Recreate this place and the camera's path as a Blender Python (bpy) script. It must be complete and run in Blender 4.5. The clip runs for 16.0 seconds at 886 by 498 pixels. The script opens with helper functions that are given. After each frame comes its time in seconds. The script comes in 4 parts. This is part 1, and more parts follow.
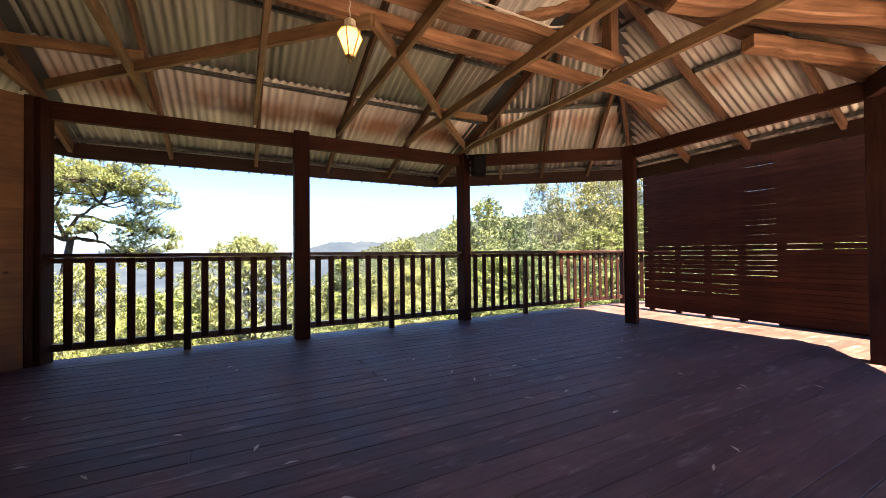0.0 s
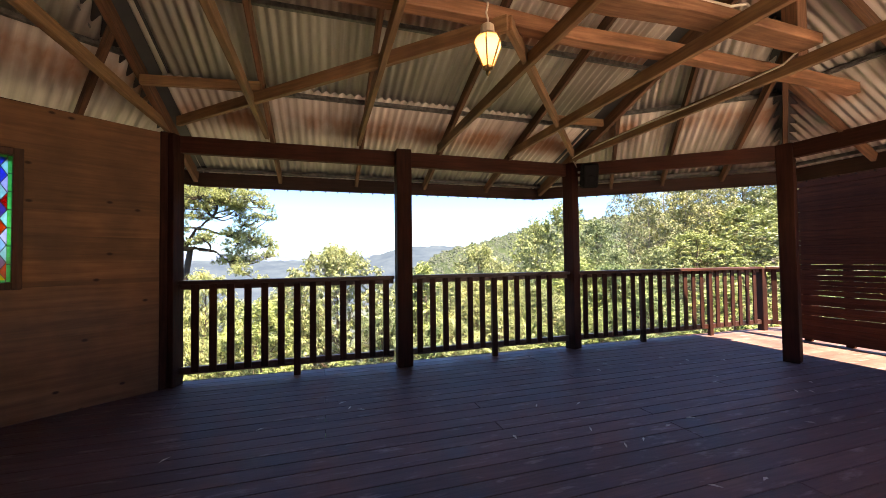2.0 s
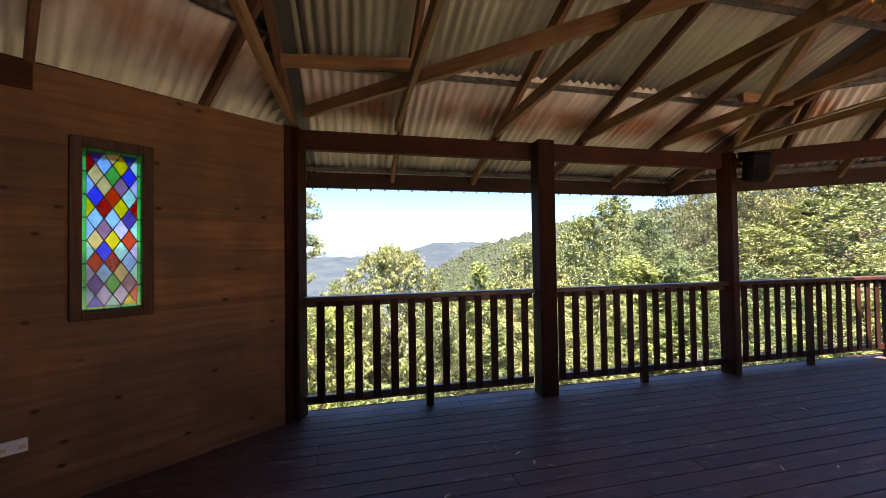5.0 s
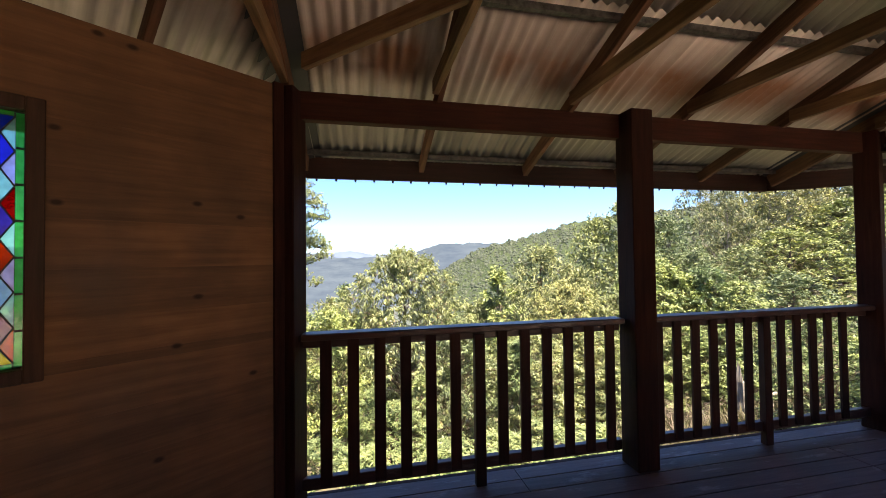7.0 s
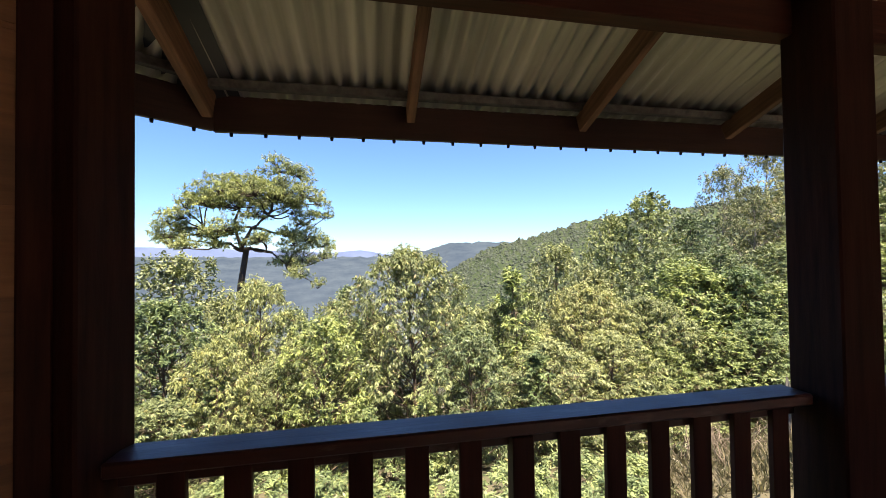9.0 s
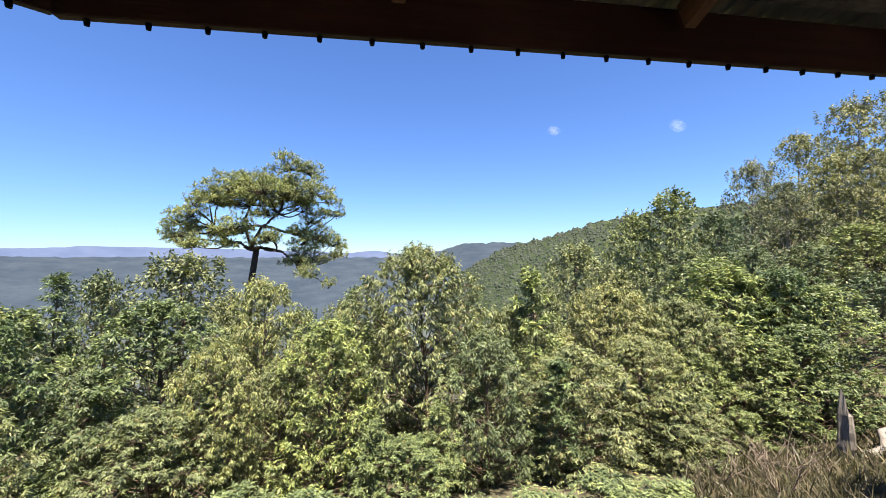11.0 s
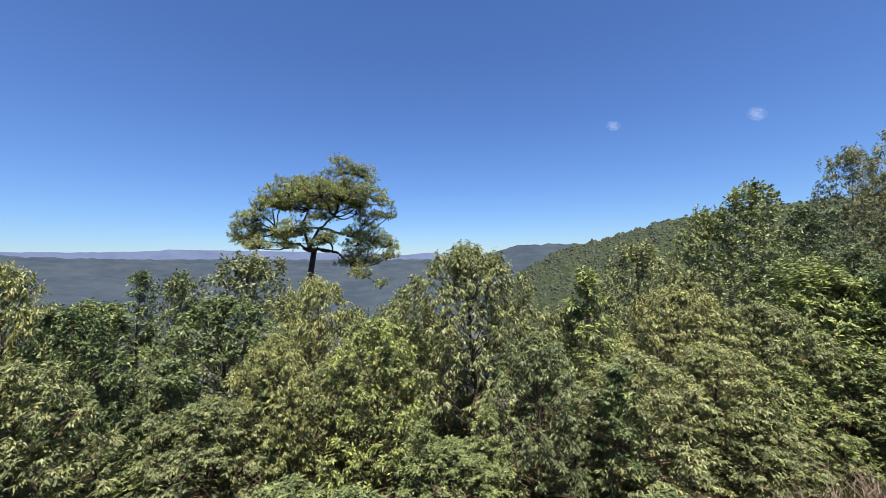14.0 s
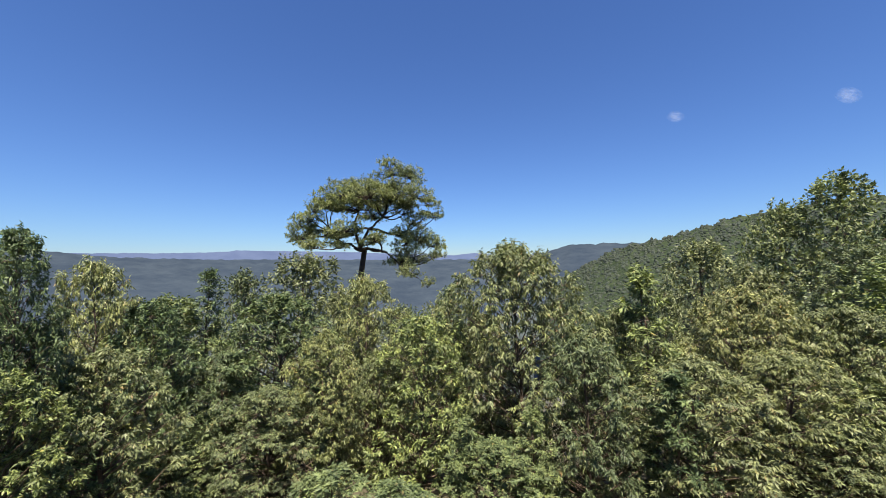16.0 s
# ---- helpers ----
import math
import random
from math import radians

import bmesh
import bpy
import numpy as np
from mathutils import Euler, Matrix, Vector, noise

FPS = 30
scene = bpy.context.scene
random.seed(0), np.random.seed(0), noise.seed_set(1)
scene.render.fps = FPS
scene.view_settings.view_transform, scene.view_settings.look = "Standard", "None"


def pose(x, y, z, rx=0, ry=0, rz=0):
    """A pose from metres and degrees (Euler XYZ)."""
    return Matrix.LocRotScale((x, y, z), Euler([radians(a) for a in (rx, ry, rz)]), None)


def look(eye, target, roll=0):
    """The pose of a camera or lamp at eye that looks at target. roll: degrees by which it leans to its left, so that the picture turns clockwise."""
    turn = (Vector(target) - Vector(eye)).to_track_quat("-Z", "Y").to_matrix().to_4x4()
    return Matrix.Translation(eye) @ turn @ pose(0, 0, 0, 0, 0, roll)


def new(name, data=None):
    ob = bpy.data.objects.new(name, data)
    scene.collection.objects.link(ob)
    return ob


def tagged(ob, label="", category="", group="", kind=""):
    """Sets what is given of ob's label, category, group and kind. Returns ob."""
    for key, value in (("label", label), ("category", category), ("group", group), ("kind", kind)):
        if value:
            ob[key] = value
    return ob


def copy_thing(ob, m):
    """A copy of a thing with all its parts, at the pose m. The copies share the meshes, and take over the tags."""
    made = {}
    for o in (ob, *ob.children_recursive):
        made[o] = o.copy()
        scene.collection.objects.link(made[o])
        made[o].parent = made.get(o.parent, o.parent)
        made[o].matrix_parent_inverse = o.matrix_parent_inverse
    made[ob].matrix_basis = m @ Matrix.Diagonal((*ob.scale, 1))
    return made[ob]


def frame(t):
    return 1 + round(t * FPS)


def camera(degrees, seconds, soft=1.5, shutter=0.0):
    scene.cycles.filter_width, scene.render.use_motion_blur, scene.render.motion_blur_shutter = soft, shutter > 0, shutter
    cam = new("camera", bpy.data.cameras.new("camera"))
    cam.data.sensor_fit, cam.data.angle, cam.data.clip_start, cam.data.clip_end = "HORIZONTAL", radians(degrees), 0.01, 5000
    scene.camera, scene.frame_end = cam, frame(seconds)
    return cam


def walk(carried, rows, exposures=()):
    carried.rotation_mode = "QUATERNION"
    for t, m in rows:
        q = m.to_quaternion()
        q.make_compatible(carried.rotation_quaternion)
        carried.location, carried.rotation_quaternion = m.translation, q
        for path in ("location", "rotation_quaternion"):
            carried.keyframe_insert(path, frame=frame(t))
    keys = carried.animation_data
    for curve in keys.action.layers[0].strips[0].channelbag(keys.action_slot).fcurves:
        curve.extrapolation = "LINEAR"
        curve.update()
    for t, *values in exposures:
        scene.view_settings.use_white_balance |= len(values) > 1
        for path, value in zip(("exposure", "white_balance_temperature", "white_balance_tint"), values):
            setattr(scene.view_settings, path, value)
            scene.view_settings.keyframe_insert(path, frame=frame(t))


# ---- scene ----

cam = camera(98.4, 16.0, 0.9)
PATH = [
    (0, (0.417, 0.408, 0.98), (1.355, 2.174, 1.009), -0.6),
    (0.5, (0.394, 0.588, 1.019), (1.248, 2.397, 1.056), -0.8),
    (1, (0.378, 0.696, 1.132), (1.142, 2.544, 1.171), -0.7),
    (1.5, (0.318, 0.79, 1.191), (0.99, 2.673, 1.226), -0.6),
    (2, (0.193, 0.923, 1.205), (0.789, 2.831, 1.259), -0.7),
    (2.5, (0.038, 1.041, 1.214), (0.586, 2.964, 1.249), -0.6),
    (3, (-0.157, 1.191, 1.23), (0.359, 3.123, 1.273), -0.7),
    (3.5, (-0.338, 1.322, 1.249), (0.156, 3.26, 1.286), -0.7),
    (4, (-0.539, 1.473, 1.282), (-0.057, 3.414, 1.327), -0.8),
    (4.2, (-0.6, 1.531, 1.302), (-0.123, 3.473, 1.337), -0.8),
    (6.3, (-0.816, 2.511, 1.428), (-0.391, 4.465, 1.466), -0.8),
    (6.5, (-0.825, 2.623, 1.441), (-0.398, 4.575, 1.476), -0.7),
    (7, (-0.817, 2.918, 1.467), (-0.4, 4.874, 1.508), -0.7),
    (7.5, (-0.781, 3.222, 1.479), (-0.379, 5.181, 1.508), -0.7),
    (8, (-0.727, 3.561, 1.516), (-0.336, 5.522, 1.562), -0.8),
    (8.5, (-0.618, 3.9, 1.518), (-0.236, 5.864, 1.555), -0.8),
    (11, (-0.363, 4.99, 1.451), (-0.067, 6.967, 1.491), -0.7),
    (11.5, (-0.372, 5.14, 1.432), (-0.091, 7.099, 1.471), -0.8),
    (12, (-0.328, 5.235, 1.417), (-0.07, 7.187, 1.459), -0.8),
    (12.5, (-0.25, 5.240, 1.397), (-0.042, 7.216, 1.446), -0.7),
    (13, (-0.212, 5.240, 1.385), (-0.064, 7.234, 1.433), -0.8),
    (13.5, (-0.205, 5.240, 1.37), (-0.121, 7.238, 1.422), -0.8),
    (14, (-0.194, 5.240, 1.366), (-0.174, 7.240, 1.42), -0.8),
    (14.5, (-0.185, 5.240, 1.365), (-0.226, 7.238, 1.416), -0.7),
    (15, (-0.155, 5.240, 1.352), (-0.265, 7.236, 1.408), -0.7),
    (15.5, (-0.101, 5.240, 1.338), (-0.276, 7.232, 1.396), -0.8),
    (16, (-0.047, 5.240, 1.322), (-0.283, 7.226, 1.38), -0.8),
]
EXPOSURES = [(0, 3.0, 8700, 13), (4.2, 2.85, 8550, 13), (6.3, 2.65, 8350, 13), (8.5, 2.2, 8200, 11), (10.8, 1.75, 7500, 11), (12.5, 1.36, 7400, 10), (16, 1.07, 7200, 10)]
walk(cam, [(t, look(eye, target, roll)) for t, eye, target, roll in PATH], EXPOSURES)

# ---- light: a high sun behind the walker, clear sky ----
SUN_FROM = Vector((0.06, -0.36, 0.93)).normalized()
world = bpy.data.worlds.new("world")
scene.world = world
world.use_nodes = True
wn, wl = world.node_tree.nodes, world.node_tree.links
sky = wn.new("ShaderNodeTexSky")
sky.sky_type, sky.sun_disc = "NISHITA", False
sky.sun_elevation = math.asin(SUN_FROM.z)
sky.sun_rotation = math.atan2(SUN_FROM.x, SUN_FROM.y)
sky.altitude, sky.air_density, sky.dust_density, sky.ozone_density = 1200, 1.3, 0.0, 5.0
wn["Background"].inputs["Strength"].default_value = 0.05
deep = wn.new("ShaderNodeMix")
deep.data_type, deep.blend_type = "RGBA", "MULTIPLY"
deep.inputs[0].default_value = 1.0
deep.inputs[7].default_value = (0.62, 0.9, 1.44, 1)
wl.new(sky.outputs["Color"], deep.inputs[6])
wl.new(deep.outputs[2], wn["Background"].inputs["Color"])
sun_data = bpy.data.lights.new("sun", "SUN")
sun_data.energy, sun_data.angle, sun_data.color = 5.0, radians(0.53), (1.0, 0.95, 0.88)
sun = new("sun", sun_data)
sun.matrix_world = look(SUN_FROM * 30, (0, 0, 0))


# ---- materials ----
def material(name):
    m = bpy.data.materials.new(name)
    m.use_nodes = True
    return m, m.node_tree.nodes, m.node_tree.links, m.node_tree.nodes["Principled BSDF"]


def ramp(nodes, stops):
    r = nodes.new("ShaderNodeValToRGB")
    e = r.color_ramp.elements
    while len(e) < len(stops):
        e.new(0.5)
    for i, (pos, col) in enumerate(stops):
        e[i].position, e[i].color = pos, (*col, 1)
    return r


def mapped(nodes, links, scale, coord="Object"):
    tc = nodes.new("ShaderNodeTexCoord")
    mp = nodes.new("ShaderNodeMapping")
    mp.inputs["Scale"].default_value = scale
    links.new(tc.outputs[coord], mp.inputs["Vector"])
    return mp


def noise_tex(nodes, links, vec, scale, detail=4.0, rough=0.55):
    n = nodes.new("ShaderNodeTexNoise")
    n.inputs["Scale"].default_value, n.inputs["Detail"].default_value, n.inputs["Roughness"].default_value = scale, detail, rough
    if vec is not None:
        links.new(vec.outputs[0], n.inputs["Vector"])
    return n


def mix_rgb(nodes, links, a, b, fac, mode="MIX"):
    m = nodes.new("ShaderNodeMix")
    m.data_type, m.blend_type = "RGBA", mode
    for sock, val in ((6, a), (7, b), (0, fac)):
        if isinstance(val, (int, float)):
            m.inputs[sock].default_value = val
        elif isinstance(val, tuple):
            m.inputs[sock].default_value = (*val, 1)
        else:
            links.new(val, m.inputs[sock])
    return m.outputs[2]


def add_bump(nodes, links, bsdf, height, strength=0.3, distance=0.01):
    b = nodes.new("ShaderNodeBump")
    b.inputs["Strength"].default_value, b.inputs["Distance"].default_value = strength, distance
    links.new(height, b.inputs["Height"])
    links.new(b.outputs["Normal"], bsdf.inputs["Normal"])


def random_shift(nodes, links, mp, amount=7.0):
    """Moves the pattern by the object's random number, so that alike pieces differ."""
    info = nodes.new("ShaderNodeObjectInfo")
    c = nodes.new("ShaderNodeCombineXYZ")
    mul = nodes.new("ShaderNodeMath")
    mul.operation = "MULTIPLY"
    mul.inputs[1].default_value = amount
    links.new(info.outputs["Random"], mul.inputs[0])
    for i in range(3):
        links.new(mul.outputs[0], c.inputs[i])
    links.new(c.outputs[0], mp.inputs["Location"])
    return info


def timber(name, dark, light, along="x", rough=0.6, worn=None, grain=1.0, knots=False, shine=0.28):
    """Sawn timber with its grain along one axis of the object."""
    m, n, l, b = material(name)
    sc = {"x": (0.6, 9, 9), "y": (9, 0.6, 9), "z": (9, 9, 0.6)}[along]
    mp = mapped(n, l, sc)
    info = random_shift(n, l, mp)
    fine = noise_tex(n, l, mp, 4.5 * grain, 6, 0.65)
    r = ramp(n, [(0.3, dark), (0.72, light)])
    l.new(fine.outputs["Fac"], r.inputs["Fac"])
    mp2 = mapped(n, l, (1, 1, 1))
    blot = noise_tex(n, l, mp2, 2.3, 3)
    r2 = ramp(n, [(0.35, (0.62, 0.6, 0.58)), (0.7, (1.1, 1.08, 1.05))])
    l.new(blot.outputs["Fac"], r2.inputs["Fac"])
    col = mix_rgb(n, l, r.outputs["Color"], r2.outputs["Color"], 1.0, "MULTIPLY")
    rv = ramp(n, [(0.0, (0.78, 0.78, 0.78)), (1.0, (1.15, 1.12, 1.1))])
    l.new(info.outputs["Random"], rv.inputs["Fac"])
    col = mix_rgb(n, l, col, rv.outputs["Color"], 1.0, "MULTIPLY")
    if worn:
        mp3 = mapped(n, l, (1.2, 5, 5) if along == "x" else (3, 3, 3))
        random_shift(n, l, mp3, 3.0)
        w = noise_tex(n, l, mp3, 2.4, 8, 0.7)
        rw = ramp(n, [(0.56, (0, 0, 0)), (0.7, (1, 1, 1))])
        l.new(w.outputs["Fac"], rw.inputs["Fac"])
        col = mix_rgb(n, l, col, worn, rw.outputs["Color"])
    if knots:
        v = n.new("ShaderNodeTexVoronoi")
        v.inputs["Scale"].default_value = 3.0
        v.voronoi_dimensions = "2D"
        flat = n.new("ShaderNodeSeparateXYZ")
        both = n.new("ShaderNodeCombineXYZ")
        mpk = mapped(n, l, (0.9, 1, 1.5))
        l.new(mpk.outputs[0], flat.inputs[0])
        l.new(flat.outputs["X"], both.inputs["X"])
        l.new(flat.outputs["Z"], both.inputs["Y"])
        l.new(both.outputs[0], v.inputs["Vector"])
        rk = ramp(n, [(0.03, (0.95, 0.95, 0.95)), (0.075, (0, 0, 0))])
        l.new(v.outputs["Distance"], rk.inputs["Fac"])
        some = ramp(n, [(0.5, (0, 0, 0)), (0.52, (1, 1, 1))])
        l.new(v.outputs["Color"], some.inputs["Fac"])
        knot = mix_rgb(n, l, rk.outputs["Color"], some.outputs["Color"], 1.0, "MULTIPLY")
        col = mix_rgb(n, l, col, (0.035, 0.014, 0.007), knot)
    l.new(col, b.inputs["Base Color"])
    rr = ramp(n, [(0.3, (rough - 0.12,) * 3), (0.7, (rough + 0.12,) * 3)])
    l.new(blot.outputs["Fac"], rr.inputs["Fac"])
    l.new(rr.outputs["Color"], b.inputs["Roughness"])
    b.inputs["Specular IOR Level"].default_value = shine
    add_bump(n, l, b, fine.outputs["Fac"], 0.35, 0.004)
    return m


M = {}
M["stain_z"] = timber("stained_post_timber", (0.024, 0.008, 0.006), (0.058, 0.02, 0.014), "z", 0.7, shine=0.12)
M["stain_x"] = timber("stained_beam_timber", (0.032, 0.0105, 0.0075), (0.08, 0.027, 0.018), "x", 0.7, shine=0.15)
M["rail"] = timber("painted_rail_timber", (0.04, 0.014, 0.011), (0.085, 0.03, 0.022), "x", 0.4, worn=(0.13, 0.09, 0.08), shine=0.45)
M["baluster"] = timber("painted_baluster_timber", (0.03, 0.011, 0.009), (0.068, 0.024, 0.018), "z", 0.6, shine=0.15)
M["deck"] = timber("painted_deck_board", (0.112, 0.063, 0.056), (0.188, 0.108, 0.096), "x", 0.56, worn=(0.27, 0.19, 0.175))
M["pine"] = timber("pine_rafter", (0.15, 0.085, 0.047), (0.34, 0.205, 0.115), "x", 0.62)
M["rafter"] = timber("aged_brown_rafter", (0.085, 0.043, 0.026), (0.24, 0.128, 0.078), "x", 0.7)
M["hardwood"] = timber("rough_sawn_hardwood", (0.15, 0.068, 0.038), (0.4, 0.21, 0.125), "x", 0.7, grain=0.8)
M["wall"] = timber("varnished_pine_lining", (0.145, 0.07, 0.034), (0.27, 0.138, 0.068), "x", 0.55, grain=0.6, knots=True)
M["screen"] = timber("stained_slat", (0.034, 0.011, 0.006), (0.07, 0.023, 0.012), "x", 0.8, shine=0.08)
M["trim"] = timber("brown_stained_trim", (0.06, 0.027, 0.016), (0.12, 0.056, 0.033), "z", 0.6)
M["fascia"] = timber("dark_fascia", (0.035, 0.016, 0.012), (0.075, 0.034, 0.025), "x", 0.6)


def plain(name, colour, rough=0.5, metal=0.0, vary=0.12, scale=6.0, bump=0.1):
    m, n, l, b = material(name)
    mp = mapped(n, l, (1, 1, 1))
    t = noise_tex(n, l, mp, scale, 5)
    lo = tuple(c * (1 - vary) for c in colour)
    hi = tuple(min(1, c * (1 + vary)) for c in colour)
    r = ramp(n, [(0.3, lo), (0.7, hi)])
    l.new(t.outputs["Fac"], r.inputs["Fac"])
    l.new(r.outputs["Color"], b.inputs["Base Color"])
    b.inputs["Roughness"].default_value, b.inputs["Metallic"].default_value = rough, metal
    if bump:
        add_bump(n, l, b, t.outputs["Fac"], bump, 0.003)
    return m


def corrugated_material():
    """Aged zinc-coated sheet, rusty along the laps of the sheets."""
    m, n, l, b = material("aged_corrugated_iron")
    mp = mapped(n, l, (1, 1, 1), "UV")
    t = noise_tex(n, l, mp, 1.6, 6)
    mps = mapped(n, l, (13, 0.7, 1), "UV")
    s = noise_tex(n, l, mps, 1.0, 5)
    r = ramp(n, [(0.3, (0.35, 0.315, 0.275)), (0.7, (0.68, 0.63, 0.56))])
    l.new(s.outputs["Fac"], r.inputs["Fac"])
    sep = n.new("ShaderNodeSeparateXYZ")
    tc = n.new("ShaderNodeTexCoord")
    l.new(tc.outputs["UV"], sep.inputs[0])
    band = ramp(n, [(0.38, (0, 0, 0)), (0.47, (0.8, 0.8, 0.8)), (0.54, (0.9, 0.9, 0.9)), (0.6, (0.3, 0.3, 0.3)), (0.72, (0, 0, 0))])
    l.new(sep.outputs["Y"], band.inputs["Fac"])
    rn = ramp(n, [(0.4, (0, 0, 0)), (0.58, (1, 1, 1))])
    l.new(t.outputs["Fac"], rn.inputs["Fac"])
    fac = mix_rgb(n, l, band.outputs["Color"], rn.outputs["Color"], 1.0, "MULTIPLY")
    col = mix_rgb(n, l, r.outputs["Color"], (0.3, 0.125, 0.05), fac)
    l.new(col, b.inputs["Base Color"])
    b.inputs["Metallic"].default_value = 0.1
    b.inputs["Roughness"].default_value = 0.45
    add_bump(n, l, b, s.outputs["Fac"], 0.1, 0.003)
    return m


M["iron"] = corrugated_material()
M["flashing"] = plain("dull_zinc_flashing", (0.3, 0.3, 0.3), 0.5, 0.5)
M["flashing_dark"] = plain("dark_weathered_flashing", (0.07, 0.07, 0.072), 0.55, 0.4)
M["purlin"] = plain("weathered_steel_batten", (0.11, 0.108, 0.105), 0.5, 0.4, 0.5, 30)
# for the slab that bounces sunlight up, brighter than any ground known there
M["terrace"] = plain("pale_bounce_slab", (0.82, 0.68, 0.55), 0.85)
M["black"] = plain("black_plastic", (0.006, 0.006, 0.007), 0.8)
M["black"].node_tree.nodes["Principled BSDF"].inputs["Specular IOR Level"].default_value = 0.15
M["brass"] = plain("aged_brass", (0.3, 0.2, 0.09), 0.4, 0.7)
M["white_cable"] = plain("off_white_cable", (0.55, 0.5, 0.42), 0.5)
M["lead"] = plain("lead_came", (0.02, 0.02, 0.022), 0.5, 0.3)
M["litter"] = plain("dry_leaf", (0.66, 0.58, 0.46), 0.7)
M["rust_strap"] = plain("galvanised_strap", (0.35, 0.33, 0.3), 0.5, 0.6)


def leaf_material(name, young, old, dry, dry_share, clump=2.6, thin=0.16):
    """Leaves: each one has a tone of its own, and lets some light through."""
    m, n, l, b = material(name)
    geo = n.new("ShaderNodeNewGeometry")
    r = ramp(n, [(0.0, tuple(c * 0.9 for c in old)), (0.62, young), (1.0 - dry_share, tuple(c * 1.25 for c in young)), (1.0, dry)])
    l.new(geo.outputs["Random Per Island"], r.inputs["Fac"])
    info = n.new("ShaderNodeObjectInfo")
    rv = ramp(n, [(0.0, (0.62, 0.72, 0.74)), (0.5, (1.02, 1.02, 1.0)), (1.0, (1.28, 1.24, 1.0))])
    l.new(info.outputs["Random"], rv.inputs["Fac"])
    col = mix_rgb(n, l, r.outputs["Color"], rv.outputs["Color"], 1.0, "MULTIPLY")
    # tone differs from spray to spray, for contrast within the crown
    clump_tone = noise_tex(n, l, mapped(n, l, (1, 1, 1)), clump, 3, 0.6)
    ra = ramp(n, [(0.36, (0.58, 0.62, 0.64)), (0.52, (1.0, 1.0, 1.0)), (0.66, (1.4, 1.36, 1.2))])
    l.new(clump_tone.outputs["Fac"], ra.inputs["Fac"])
    col = mix_rgb(n, l, col, ra.outputs["Color"], 1.0, "MULTIPLY")
    l.new(col, b.inputs["Base Color"])
    b.inputs["Roughness"].default_value = 0.5
    b.inputs["Specular IOR Level"].default_value = 0.33
    tr = n.new("ShaderNodeBsdfTranslucent")
    col2 = mix_rgb(n, l, col, (1.25, 1.35, 0.8), 1.0, "MULTIPLY")
    l.new(col2, tr.inputs["Color"])
    mx = n.new("ShaderNodeMixShader")
    mx.inputs[0].default_value = thin
    l.new(b.outputs[0], mx.inputs[1])
    l.new(tr.outputs[0], mx.inputs[2])
    l.new(mx.outputs[0], n["Material Output"].inputs["Surface"])
    return m


M["leaf_green"] = leaf_material("broad_green_leaf", (0.18, 0.222, 0.098), (0.067, 0.096, 0.043), (0.23, 0.19, 0.075), 0.04)
M["leaf_olive"] = leaf_material("eucalypt_leaf", (0.21, 0.236, 0.112), (0.087, 0.105, 0.05), (0.23, 0.16, 0.07), 0.05)
M["leaf_tall"] = leaf_material("tall_eucalypt_leaf", (0.236, 0.252, 0.112), (0.106, 0.122, 0.054), (0.26, 0.17, 0.08), 0.07)
M["leaf_forest"] = leaf_material("forest_canopy_leaf", (0.22, 0.24, 0.115), (0.092, 0.107, 0.05), (0.2, 0.17, 0.07), 0.05, 0.9)
M["leaf_dark"] = leaf_material("dark_forest_leaf", (0.172, 0.205, 0.11), (0.068, 0.092, 0.05), (0.17, 0.16, 0.065), 0.04, 0.9)
M["leaf_pale"] = leaf_material("grey_green_leaf", (0.19, 0.2, 0.105), (0.09, 0.1, 0.055), (0.22, 0.18, 0.1), 0.08, 0.9)
M["leaf_gum"] = leaf_material("gum_tree_leaf", (0.225, 0.252, 0.108), (0.108, 0.13, 0.055), (0.2, 0.18, 0.09), 0.05, 1.2, 0.2)
M["bark"] = timber("tree_bark", (0.07, 0.05, 0.038), (0.2, 0.155, 0.12), "z", 0.85)
M["bark_dark"] = timber("dark_tree_bark", (0.03, 0.024, 0.02), (0.09, 0.07, 0.055), "z", 0.85)
M["dead_wood"] = timber("weathered_grey_wood", (0.12, 0.11, 0.1), (0.38, 0.36, 0.34), "z", 0.85)
M["twig"] = timber("dry_brown_twig", (0.11, 0.09, 0.075), (0.27, 0.225, 0.19), "z", 0.85)
M["dry_grass"] = leaf_material("dry_grass_blade", (0.13, 0.11, 0.07), (0.065, 0.07, 0.032), (0.17, 0.135, 0.1), 0.35)


# ---- mesh helpers ----
def part(name, bm, mat, parent=None, label=""):
    me = bpy.data.meshes.new(name)
    bm.to_mesh(me)
    bm.free()
    me.materials.append(mat)
    ob = new(name, me)
    if parent is not None:
        ob.parent = parent
    if label:
        ob["label"] = label
    return ob


def box_bm(size, at=(0, 0, 0), bevel=0.0, turn=None):
    bm = bmesh.new()
    bmesh.ops.create_cube(bm, size=1.0)
    bmesh.ops.scale(bm, vec=size, verts=bm.verts)
    if bevel:
        bmesh.ops.bevel(bm, geom=bm.edges[:], offset=bevel, segments=1, affect="EDGES")
    m = Matrix.Translation(at)
    if turn is not None:
        m = m @ turn
    bmesh.ops.transform(bm, matrix=m, verts=bm.verts)
    return bm


